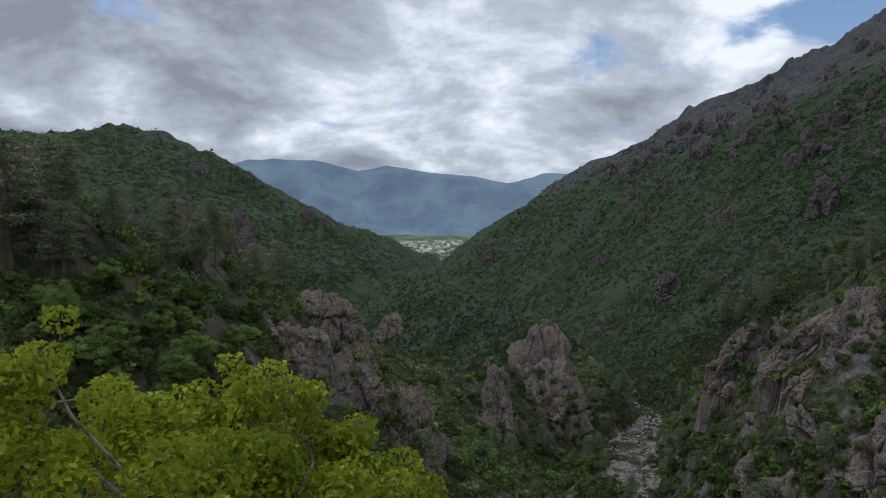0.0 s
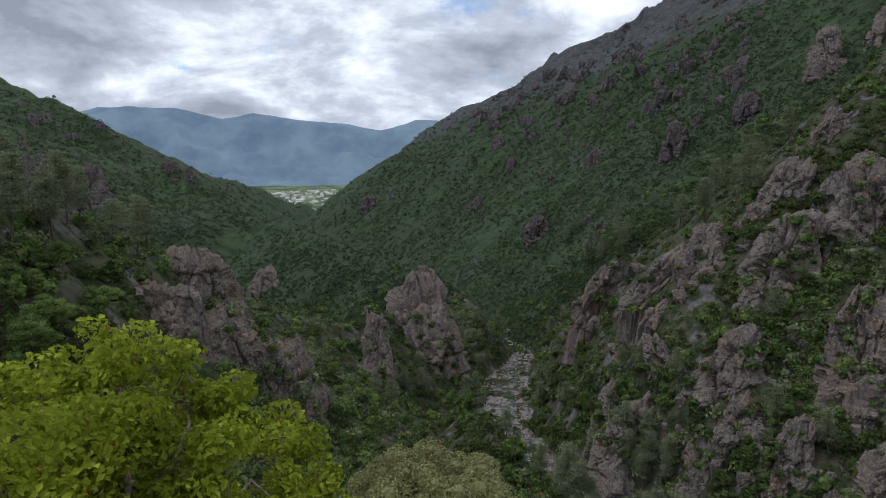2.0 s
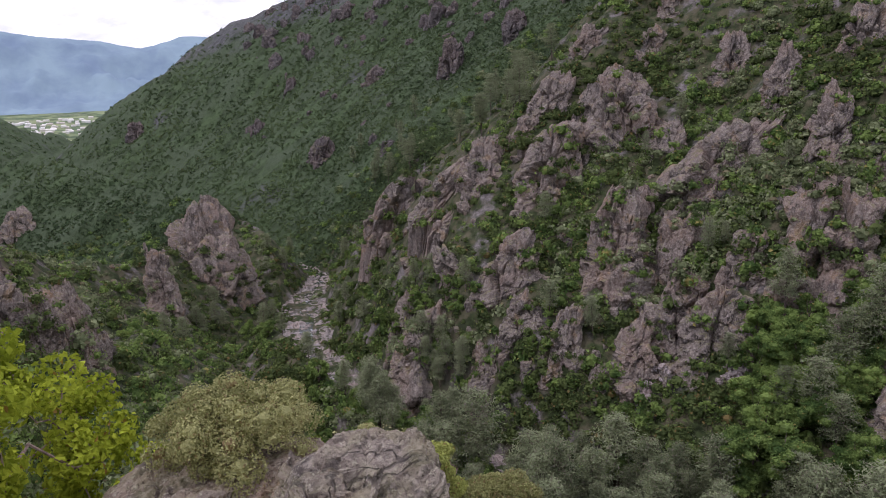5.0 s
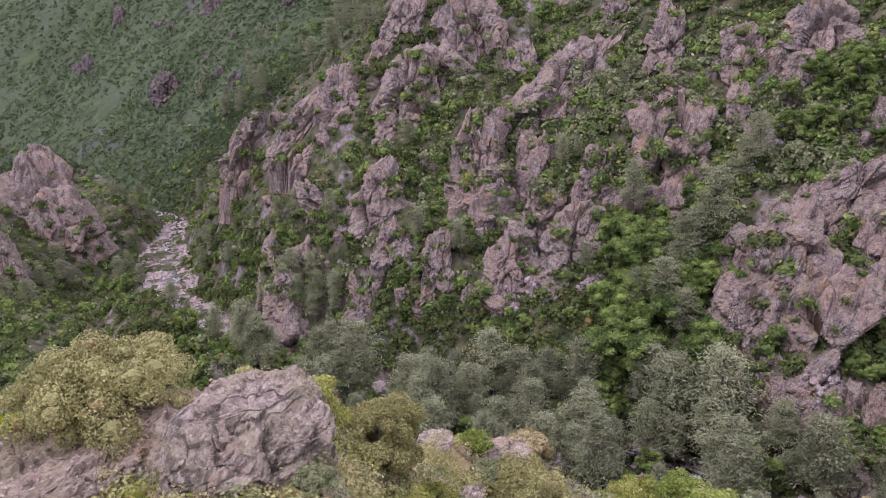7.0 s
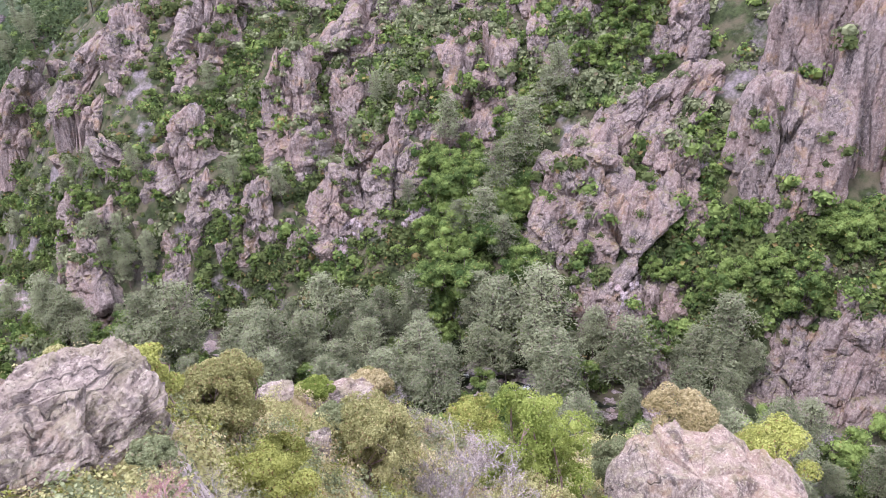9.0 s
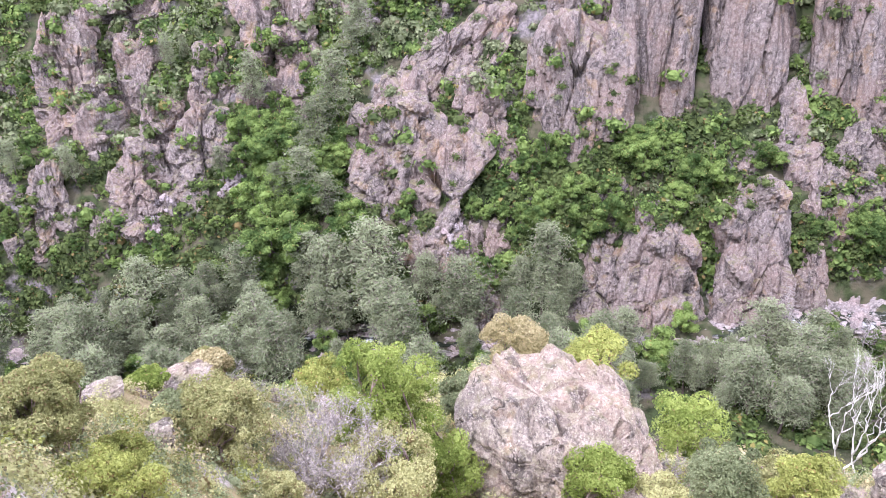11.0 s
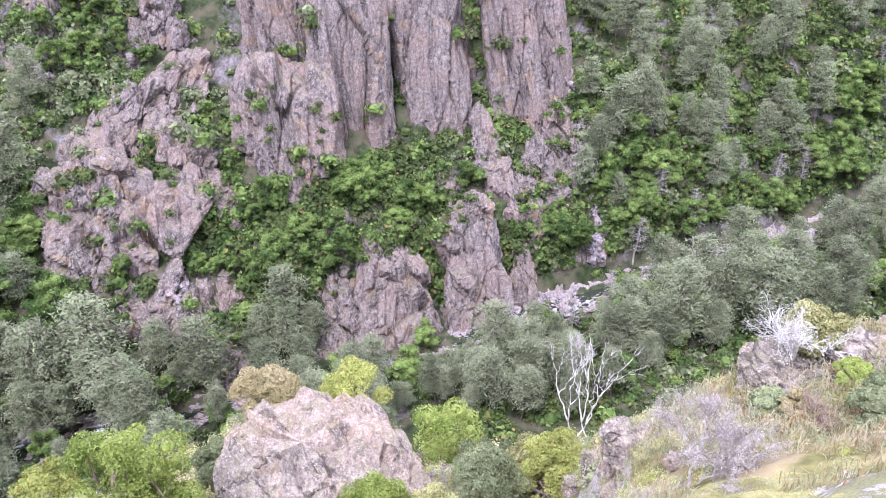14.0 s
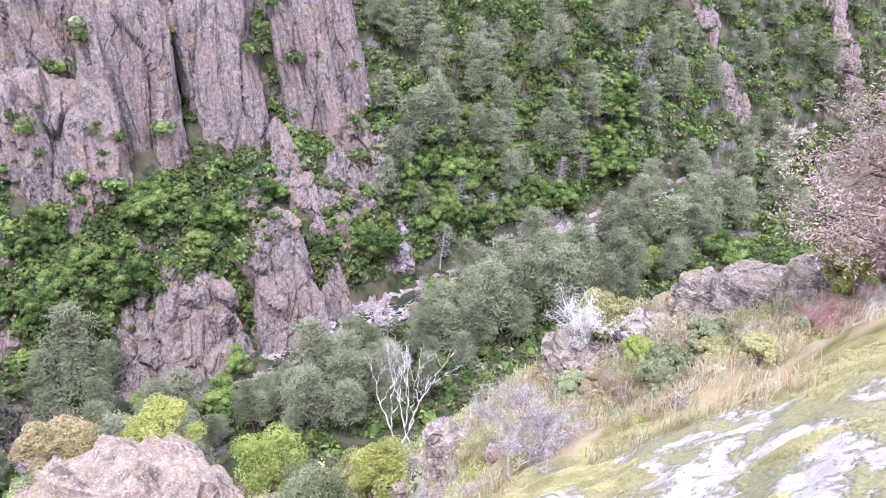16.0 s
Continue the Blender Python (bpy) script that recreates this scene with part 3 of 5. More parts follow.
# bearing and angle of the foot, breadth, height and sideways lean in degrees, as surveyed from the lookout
WALL = (
    (87.3, -19, 7, 13.2, -0), (94, -18.2, 7.1, 12.9, -0.8), (100.9, -18.6, 4.9, 13.1, -1.6), (103.9, -16.6, 2.8, 10.6, -1.6),
    (89, -12, 6, 9, 0), (82, -13, 6, 8, 0), (96.5, -9, 5, 8, 0),
)
FACE = (
    (81.5, -23.1, 10, 9.6, -0.3),
)
BUTTRESS = (
    (65.3, -20.1, 5.5, 4.2, 1.9), (69.3, -17.8, 5.4, 4.4, 1.9), (73.6, -15.8, 5.5, 4.2, 1.9), (65.6, -26.6, 9, 7.4, 0.9), (68.5, -31.1, 9.5, 7.7, 1.2), (74, -33.6, 2.8, 3.6, -0.1),
    (73.3, -37.5, 3.3, 2.6, -0), (64.9, -34, 3.4, 3.8, 1), (73.6, -24.3, 5.6, 6.3, -0.2), (50, -22, 5.8, 4.9, 0.6),
    (46.6, -20.7, 3.9, 3.8, 0.9), (72.9, -11.3, 4.4, 4.7, 1.1), (68, -34.6, 6, 4.6, 0.4), (71.6, -33.8, 4.6, 4.2, 0),
)
BLUFF = (
    (89.6, -36.1, 7.9, 6.3, 0.3), (97.2, -35.1, 6.3, 8.9, -0.3), (101.8, -32.9, 2.6, 4.2, -0.5),
)
LOW = (
    (83.3, -29.9, 3.3, 3.1, -0), (102.7, -23.6, 3.1, 2.5, -0.3), (105.4, -22.9, 3.7, 4.7, -1.3),
    (105.9, -28, 4.5, 4.4, -0.7), (101.5, -28, 2.5, 4.1, -0.5), (83.9, -36.2, 3.9, 3.8, 0.1), (94.7, -24.5, 2.1, 1.8, -0.1),
    (79.5, -33.7, 1.5, 2.2, 0.1), (98.8, -23, 2.6, 4.5, -0.9),
)
SLOPE = (
    (23.4, -11.4, 4.7, 3.3, 1.2), (27.8, -9.9, 4.6, 3.1, 2), (42, -5.1, 6.2, 5.1, -0.1), (36.2, -9.1, 5.7, 5, 1.4), (30.7, -8.6, 3.3, 4.2, 0.5),
    (49.6, -9.5, 8.1, 5.5, 2.2), (41.3, -17.4, 4.9, 7.7, 0.9), (57.3, -17.7, 8.2, 7.8, 0.1), (47.1, -15.1, 3.9, 3.9, 0.1),
    (62.5, -12, 2.3, 4, -0.5), (62.2, -8, 5.2, 4.3, -0.3), (68, -6.5, 6.1, 4.5, -0.8), (56.9, -6.5, 3.5, 4.6, -0.2),
)
LOWER = (
    (65.9, -9.1, 2.6, 2.3, -0.2), (32.9, -17.4, 5.3, 4.3, 0.9), (25.6, -24.1, 5.5, 5.5, 1.7), (30.8, -25.7, 3.1, 4, 0.5),
    (37.3, -23.3, 3.3, 4.2, 0.8), (47, -20.8, 3.8, 4.3, -0.1), (24, -20.3, 2.7, 3.2, 0.5), (34, -21.1, 3.7, 3.1, 0.3),
    (44.6, -24.3, 4.8, 4.4, 0.6), (51.8, -16, 3.3, 3.7, -0), (40.7, -25, 2.2, 1.9, 0.1), (27.8, -11.5, 2.2, 1.9, 1.6),
)
HIGH = (
    (41.3, -2.2, 3.3, 2.7, 0.2), (39, 6.5, 2.2, 3.1, 0.2), (36.5, -2.4, 3.1, 2.6, 0.8), (31.4, -6.9, 2.8, 2.7, 0.8),
    (53.4, -2.2, 2.4, 2.8, 0.2), (50, -0.6, 2.5, 3.2, 0.3), (53.7, -2.3, 2.7, 3.5, 0), (39.5, 2, 2.5, 2.1, 0.6),
    (44, 1, 2.6, 2.4, 0.4), (46, 4.5, 2.4, 2.6, 0.4), (42.5, 8.6, 2.2, 2.4, 0.4), (47.5, 7, 2.5, 3, 0.4),
    (34.2, -4.6, 2.4, 2, 0.7), (28.4, -8, 3, 1.9, 1.2), (45.6, -6.2, 2.6, 2.6, 0.4), (58.5, 1, 3, 3, 0),
)
FAR = (
    (-9.5, -9, 6.1, 3.9, -0.4), (-11.1, -12.8, 7.5, 4.6, -0.6), (-6.3, -15.6, 5.4, 4.9, -0.9), (-3.7, -18.6, 5, 5.5, -0.7), (-1.7, -18.9, 3.2, 5.5, -0.4), (8.7, -15.3, 6.3, 6.8, -0.2), (4.6, -16.3, 2.5, 4.9, 0.1), (-31.6, 0.2, 5.1, 5.9, 0.1), (-4.4, -8.9, 2.3, 1.8, 0), (28.3, -16, 2.6, 2.7, -0.9),
)
MOUNT = (
    (-19.8, -1.8, 2.9, 3.8, 0), (-16.8, -2.1, 3.9, 3.8, 0), (28.9, 1.0, 2.2, 2.7, 0), (18.4, -5.2, 2.1, 1.8, 0), (-24.5, 0.6, 1.7, 1.5, 0),
    (4.3, -2.6, 1.4, 1.2, 0), (17.8, -5, 1.9, 1.6, 0.4), (22.7, 0.8, 1.8, 1, 0.2), (34, 3.5, 2, 2.4, 0),
)
TOP = (
    (140.2, -9.8, 3.4, 4.2, -0.9), (133.6, -13.8, 2.7, 2.8, -0.4), (131, -8.3, 2.5, 2.3, -0.4),
    (135.2, -14.6, 1.1, 1.8, -0.4),
)


def unit(v):
    return v / np.maximum(np.linalg.norm(v, axis=-1, keepdims=True), 1e-9)


def block_mesh(seed, nu=32, nv=22, tilt=0.42):
    """An angular block a unit across: cut by upright and sloping planes, then roughened along its joints."""
    rng = np.random.default_rng(seed)
    a = np.linspace(0, 2 * np.pi, nu, endpoint=False)
    e = np.linspace(-np.pi / 2 + 0.02, np.pi / 2 - 0.02, nv)
    d = np.stack([np.cos(e)[:, None] * np.cos(a), np.cos(e)[:, None] * np.sin(a), np.sin(e)[:, None] * np.ones(nu)], -1)
    r = np.full((nv, nu), 0.95)
    for k in range(15):
        n = unit(np.array((math.cos(k * 2.4 + rng.normal(0, 0.3)), math.sin(k * 2.4 + rng.normal(0, 0.3)), rng.normal(0.1, 0.28)))
                 if k < 9 else np.array((*rng.normal(0, tilt, 2), 0.9)))
        dot = d @ n
        r = np.minimum(r, np.where(dot > 0.05, rng.uniform(0.40, 0.56) / np.maximum(dot, 0.05), 9))
    p = d * r[..., None]
    flat = p.reshape(-1, 3)
    if nu > 20:
        flat = flat + unit(flat) * (fracture(flat, 0.30, seed, 1.2) * 0.8 + fracture(flat, 0.12, seed + 50) * 0.7)[:, None]
    p = flat.reshape(nv, nu, 3)
    i = np.arange(nu * nv).reshape(nv, nu)
    j = np.roll(i, -1, 1)
    return p.reshape(-1, 3), np.stack([i[:-1], j[:-1], j[1:], i[1:]], -1).reshape(-1, 4)


BLOCKS = [block_mesh(7000 + n) for n in range(16)] + [block_mesh(7100 + n, 72, 48, 0.17) for n in range(8)]
BLOCK_DATA = {}


def block_data(k, mat):
    """Mesh data of block k in that rock, made once and shared."""
    if (k, mat.name) not in BLOCK_DATA:
        ob = mesh_object("block", *BLOCKS[k], mat)
        BLOCK_DATA[k, mat.name] = ob.data
        bpy.data.objects.remove(ob)
    return BLOCK_DATA[k, mat.name]


def outcrop(name, w, h, d, seed, mat, skew, near):
    """A crag with a split face, and loose angular blocks about its foot and shoulders."""
    rng = np.random.default_rng(seed)
    root = new(name)
    big = w > 9 or near and w > 1.5
    mesh_object("rock_face", *rock_face(w, h, d, seed, skew, 0.3, 0.7 if near else 1.3, 120 if big else 60, 80 if big else 42, 0.12 if near else 0.4, 0.7 if near else 0.34, 0.62 if near else 1.0), mat, root)
    for k in range(5):
        u = rng.choice((-1, 1)) * rng.uniform(0.35, 1.0)
        tall = h * rng.uniform(0.16, 0.42) * (1.1 - 0.5 * abs(u))
        ob = new("block", block_data(int(rng.integers(16, 24) if near else rng.integers(16)), mat))
        ob.parent = root
        m = pose(u * w * 0.5 + 0.15 * skew, d * (0.1 + 0.4 * abs(u)), rng.uniform(-0.05, 0.2) * h, rng.normal(-6, 9), rng.normal(0, 10), rng.uniform(0, 360))
        ob.matrix_basis = m @ Matrix.Diagonal((tall * rng.uniform(0.8, 1.7), tall * rng.uniform(0.8, 1.4), tall * 1.5, 1))
    return root


def crags(table, label, group, mat, lo, hi, seed, depth=0.8, name="rock_outcrop", grow=1.0, lean=0.08, stretch=4.5, cut=0.3, relief=0.62, taper=0.12):
    for n, (az, el, wide, tall, aside) in enumerate(table):
        x, y, z, r = near_spot(az, el) if hi < 40 else spot(az, el, lo, hi)
        dist = math.hypot(r, z)
        back = lean if name == "cliff" else 0.3
        rise = math.tan(radians(el + tall * grow))
        w = grow * dist * radians(wide)
        over = 0.7 * w if r < 40 else 0
        h = max(((r + over) * rise - z) / (1 - back * rise), 0.12 * w)
        skew = dist * radians(aside)
        if name == "cliff":
            ob = mesh_object(name, *rock_face(w, h, max(w * 0.7, h * depth), seed + n, skew, lean, stretch, 150, 110, taper, cut, relief), mat)
        else:
            ob = outcrop(name, w, h, w * 0.85 if r < 40 else max(w * 0.6, h * depth), seed + n, mat, skew, r < 40)
        ob.matrix_basis = pose(x, y, z, 0, 0, -az + random.uniform(-6, 6))
        tagged(ob, label, "rock", group)


crags(WALL, "tall grey cliff with upright joints and dark water streaks", "cliffs above the river", ROCK_MID, 60, 400, 100, 0.5, "cliff", 1.0)
crags(FACE, "fluted pinkish cliff above the oaks of the gorge", "cliffs above the river", ROCK_MID, 60, 400, 150, 0.6, "cliff", 1.0, 0.12, 4.0, 0.2, 0.7, 0.2)
crags(BUTTRESS, "pinkish grey rock buttress broken into blocks", "crags on the buttress", ROCK_MID, 60, 400, 200, grow=1.1)
crags(BLUFF, "fluted grey rock bluff rising from the river bank", "bluffs by the river", ROCK_MID, 60, 400, 300, 0.6, "cliff", 1.08, 0.25, 2.6, 0.22, 0.85, 0.45)
crags(LOW, "fractured rock bluff rising from the river bank", "bluffs by the river", ROCK_MID, 60, 400, 320, grow=1.25)
crags(SLOPE, "weathered pinkish crag standing out of the scrub", "crags on the gorge side", ROCK_MID, 60, 400, 400, grow=1.1)
crags(LOWER, "jagged grey crag above the river woods", "crags on the gorge side", ROCK_MID, 60, 500, 500, grow=1.1)
crags(HIGH, "blocky crag high on the gorge side", "crags on the gorge side", ROCK_MID, 60, 500, 600, grow=1.1)
crags(FAR, "dark rugged rock face on the wooded spur", "crags on the spur", ROCK_MID, 60, 500, 700, 0.9)
crags(MOUNT, "grey cliff on the distant mountainside", "crags on the mountains", ROCK_FAR, 330, 2500, 800)
crags(TOP, "grey crag among trees upstream", "crags upstream", ROCK_MID, 60, 700, 900)

# smaller rocks scattered over the gorge side
stones = [mesh_object("rock", BLOCKS[n][0] * (1.9, 1.8, 1.9), BLOCKS[n][1], ROCK_MID) for n in range(6)]
for s in stones:
    tagged(s, "small angular rock half buried in the scrub", "rock", "loose rocks on the slopes")
rng = np.random.default_rng(12)
ZONES = ((22, -23, -9, 40, -25, 0, 55), (40, -26, -2, 62, -20, -8, 60), (62, -32, -17, 76, -34, -12, 35),
         (84, -34, -23, 106, -31, -19, 40), (-14, -17, -6, 2, -19, -11, 20))


def cast(az, el, lo, hi):
    """Rock or ground met by the line of sight at that bearing and angle."""
    d = Vector((math.sin(radians(az)) * math.cos(radians(el)), math.cos(radians(az)) * math.cos(radians(el)), math.sin(radians(el))))
    lo = lo / math.cos(radians(el))
    hit, place, normal, _, ob, _ = scene.ray_cast(GRAPH, d * lo, d, distance=hi)
    return (place, abs(normal.z), math.hypot(place.x, place.y), ob.name == "ground") if hit else None


def zone_points(zone, lo, hi, steep=0.3, soil=False):
    a0, l0, h0, a1, l1, h1, n = zone
    out = []
    for _ in range(int(n)):
        u = rng.random()
        az, low, high = a0 + (a1 - a0) * u, l0 + (l1 - l0) * u, h0 + (h1 - h0) * u
        got = cast(az, low + (high - low) * rng.random(), lo, hi)
        if got and got[1] > steep and (got[3] or not soil):
            out.append((*got[0], got[2], az))
    return out


bpy.context.view_layer.update()
GRAPH = bpy.context.evaluated_depsgraph_get()
first = set(range(6))
for zone in ZONES:
    for x, y, z, r, az in zone_points(zone, 60, 450, 0.0):
        k = int(rng.integers(6))
        m = pose(x, y, z - 0.2, rng.uniform(-15, 15), rng.uniform(-15, 15), -az + rng.uniform(-40, 40))
        m = m @ Matrix.Diagonal((*(rng.uniform(0.6, 2.0) * np.array((1, 1, rng.uniform(0.7, 1.5)))), 1))
        if k in first:
            first.discard(k)
            stones[k].matrix_basis = m
        else:
            copy_thing(stones[k], m)

peaks = [mesh_object("crest_crag", BLOCKS[n][0] * (20, 18, 22), BLOCKS[n][1], ROCK_FAR) for n in range(10, 16)]
for s in peaks:
    tagged(s, "grey crag on the mountain crest", "rock", "crags on the mountain crest")
first = set(range(6))
for zone in ((13, 2.5, 5.6, 22, 4, 9, 40), (22, 5, 9.5, 34, 5, 15.5, 75), (12, -4, 3, 30, -5, 6, 25), (20, 3, 8, 36, 4, 16, 60), (-24, 3, 7.5, -6, -2, 0.5, 24)):
    for x, y, z, r, az in zone_points(zone, 340, 2600, 0.0):
        k = int(rng.integers(6))
        m = pose(x, y, z - 3, rng.uniform(-15, 15), rng.uniform(-15, 15), rng.uniform(0, 360))
        m = m @ Matrix.Diagonal((*(rng.uniform(0.35, 1.0) * (r / 900) ** 0.5 * np.array((1, 1, rng.uniform(0.8, 1.5)))), 1))
        if k in first:
            first.discard(k)
            peaks[k].matrix_basis = m
        else:
            copy_thing(peaks[k], m)

# ---------------------------------------------------------------- river
def river_water():
    pts = RIVER[:15]
    seg = np.concatenate([np.linspace(p, q, 60, endpoint=False) for p, q in zip(pts[:-1], pts[1:])])
    d = np.gradient(seg[:, :2], axis=0)
    side = np.stack([d[:, 1], -d[:, 0]], 1) / np.linalg.norm(d, axis=1)[:, None]
    v = []
    for k in np.linspace(-1, 1, 7):
        half = 1.9 + 0.9 * lattice(np.arange(len(seg)) * 0.1, np.full(len(seg), k), 5)
        v.append(np.column_stack([seg[:, :2] + side * (k * half)[:, None], seg[:, 2] + 0.15]))
    v = np.stack(v)
    i = np.arange(v.shape[0] * v.shape[1]).reshape(v.shape[:2])
    f = np.stack([i[:-1, :-1], i[:-1, 1:], i[1:, 1:], i[1:, :-1]], -1).reshape(-1, 4)
    bed = []
    for q in np.linspace(-1, 1, 37):
        half = river_half(seg[:, 1]) + 1.2 + 1.2 * lattice(np.arange(len(seg)) * 0.15, np.full(len(seg), q * 3), 6)
        lift = 1.5 * max(0, abs(q) - 0.5) + 0.75 * np.abs(lattice(np.arange(len(seg)) * 0.55, np.full(len(seg), q * 6), 7)) - 0.2
        bed.append(np.column_stack([seg[:, :2] + side * (q * half)[:, None], seg[:, 2] + lift - 0.05]))
    bed = np.stack(bed)
    split = fracture(bed.reshape(-1, 3), 2.6, 61, 0.6) + fracture(bed.reshape(-1, 3), 0.9, 62, 0.7)
    bed[..., 2] += 0.8 * split.reshape(bed.shape[:2])
    n = np.arange(bed.shape[0] * bed.shape[1]).reshape(bed.shape[:2])
    tagged(mesh_object("river_bed", bed.reshape(-1, 3), np.stack([n[:-1, :-1], n[:-1, 1:], n[1:, 1:], n[1:, :-1]], -1).reshape(-1, 4), RIVER_STONE),
           "bare washed rock along the river", "river bed", kind="structure")
    k = Mat("river_water", 0.12)
    k.bsdf.inputs["Specular IOR Level"].default_value = 0.6
    foam = k.step(k.noise(0.5, 7, 0.65), 0.55, 0.66)
    k.bump(k.noise(2.0, 4), 0.3, 0.2)
    tagged(mesh_object("water", v.reshape(-1, 3), f, k.done(k.mix(foam, (0.035, 0.04, 0.028), (0.6, 0.62, 0.63))), None, None, True),
           "narrow rocky river with dark pools and white water", "river", kind="structure")


river_water()
PALE = rock_material("washed_boulder", 2.0, 1.4, 0.0, 0.03, (0.97, 1.0, 0.98))
boulders = [mesh_object("boulder", BLOCKS[6 + n][0] * (2.3, 2.0, 1.5), BLOCKS[6 + n][1], PALE) for n in range(6)]
for s in boulders:
    tagged(s, "pale washed boulder in the river bed", "boulder", "boulders in the river bed")
used = set()
for n in range(290):
    i = int(rng.choice([2, 3, 4, 5, 6, 8, 8, 9, 9, 10, 10, 11, 11, 11, 12]))
    p = RIVER[i] + rng.random() * (RIVER[i + 1] - RIVER[i])
    side = rng.normal(0, 0.6) * float(river_half(p[1]))
    q = RIVER[i + 1] - RIVER[i]
    q = np.array((q[1], -q[0])) / math.hypot(q[0], q[1])
    m = pose(p[0] + q[0] * side, p[1] + q[1] * side, p[2] - 0.1, 0, 0, rng.uniform(0, 360))
    m = m @ Matrix.Diagonal((*(rng.uniform(0.4, 1.25) * np.array((1, rng.uniform(0.6, 1.1), rng.uniform(0.6, 1)))), 1))
    k = n % 6
    if k in used:
        copy_thing(boulders[k], m)
    else:
        used.add(k)
        boulders[k].matrix_basis = m


SCREE = rock_material("scree_stone", 1.4, 1.15, 0.05, 0.05)


def scree(az0, el0, az1, el1, breadth, n, seed):
    """A chute of broken stones down the slope."""
    rng = np.random.default_rng(seed)
    shapes = [block_mesh(7300 + k, 9, 6) for k in range(5)]
    out = []
    for _ in range(n):
        t = rng.random()
        got = cast(az0 + (az1 - az0) * t + rng.normal(0, breadth), el0 + (el1 - el0) * t, 60, 400)
        if got:
            v, f = shapes[int(rng.integers(5))]
            turn = np.array(Euler(rng.uniform(0, 6, 3)).to_matrix())
            out.append(((v * rng.uniform(0.35, 1.1) * (1.3, 1, 0.8)) @ turn.T + np.array(got[0]), f))
    tagged(mesh_object("scree", *merge(out), SCREE), "chute of pale broken stones on the gorge side", "scree", "scree chutes", "stuff")


for k, chute in enumerate(((65.2, -9.8, 62.8, -14, 0.6, 320), (53, -18.5, 51, -23.5, 0.5, 220), (106.6, -18, 108.4, -29, 0.4, 320),
                           (105.4, -14.5, 106.8, -21, 0.35, 80), (70, -28, 71, -34, 0.5, 60), (46, -22, 44, -26, 0.6, 60))):
    scree(*chute, 400 + k)


# ---------------------------------------------------------------- plants
def cards(p, normal, size, rng, aspect=0.62):
    """Small bent leaf clumps, one at each point."""
    n = unit(normal)
    t = unit(np.cross(n, rng.normal(size=p.shape)))
    b = np.cross(n, t)
    s = np.broadcast_to(np.asarray(size, float), (len(p),))[:, None] * 0.5
    lift = n * s * 0.35
    v = np.stack([p - t * s, p + b * s * aspect + lift, p + t * s, p - b * s * aspect + lift], 1).reshape(-1, 3)
    return v, np.arange(len(p) * 4).reshape(-1, 4)


def tube(pts, radii, sides=5):
    pts = np.asarray(pts, float)
    d = unit(np.gradient(pts, axis=0))
    ref = np.where(np.abs(d[:, 2:3]) > 0.9, (1.0, 0, 0), (0, 0, 1.0))
    a = unit(np.cross(d, ref))
    b = np.cross(d, a)
    th = np.linspace(0, 2 * np.pi, sides, endpoint=False)
    ring = a[:, None] * np.cos(th)[None, :, None] + b[:, None] * np.sin(th)[None, :, None]
    v = pts[:, None] + ring * np.asarray(radii, float)[:, None, None]
    i = np.arange(len(pts) * sides).reshape(len(pts), sides)
    j = np.roll(i, -1, 1)
    return v.reshape(-1, 3), np.stack([i[:-1], j[:-1], j[1:], i[1:]], -1).reshape(-1, 4)


def plant(name, label, category, group, **parts):
    """A plant: an empty at its foot with a mesh for each part given as (verts, faces, material)."""
    root = tagged(new(name), label, category, group)
    for part_name, (v, f, m) in parts.items():
        mesh_object(part_name, v, f, m, root)
    return root


def core(centres, radii, squash=0.8):
    """Small faceted balls that close the inside of a crown."""
    a = np.linspace(0, 2 * np.pi, 6, endpoint=False)
    e = np.radians((-70, -25, 25, 70))
    d = np.stack([np.cos(e)[:, None] * np.cos(a), np.cos(e)[:, None] * np.sin(a), np.sin(e)[:, None] * np.ones(6)], -1).reshape(-1, 3)
    i = np.arange(24).reshape(4, 6)
    j = np.roll(i, -1, 1)
    f = np.concatenate([np.stack([i[:-1], j[:-1], j[1:], i[1:]], -1).reshape(-1, 4), [i[3, [0, 1, 2, 3]], i[3, [3, 4, 5, 0]]]])
    centres, radii = np.asarray(centres, float), np.asarray(radii, float)
    v = centres[:, None] + d[None] * radii[:, None, None] * (1, 1, squash)
    return v.reshape(-1, 3), (f[None] + 24 * np.arange(len(centres))[:, None, None]).reshape(-1, 4)


def lobed(rng, lobes, n, size, low=-0.35, fill=0.68, loose=0.45):
    c = np.array([l[:3] for l in lobes])
    r = np.array([l[3] for l in lobes])
    pick = rng.choice(len(lobes), n, p=r ** 2 / (r ** 2).sum())
    d = rng.normal(size=(n * 2, 3))
    d = unit(d)
    d = d[d[:, 2] > low]
    while len(d) < n:
        d = np.concatenate([d, d])
    d = d[:n]
    p = c[pick] + d * (r[pick] * rng.uniform(0.7, 1.05, n))[:, None] * (1, 1, 0.8)
    body = core(c, r * fill)
    leaves = cards(p, d + (0, 0, 0.15) + loose * rng.normal(size=(n, 3)), size * rng.uniform(0.6, 1.4, n), rng)
    return merge([leaves, body]) if fill else leaves


def limb(rng, a, b, r0, bend=0.12, steps=5, sides=5):
    a, b = np.asarray(a, float), np.asarray(b, float)
    t = np.linspace(0, 1, steps)[:, None]
    off = np.linalg.norm(b - a) * bend * rng.normal(size=(steps, 3)) * np.sin(np.pi * t)
    return tube(a + (b - a) * t + off, r0 * (1 - 0.75 * t[:, 0]), sides)


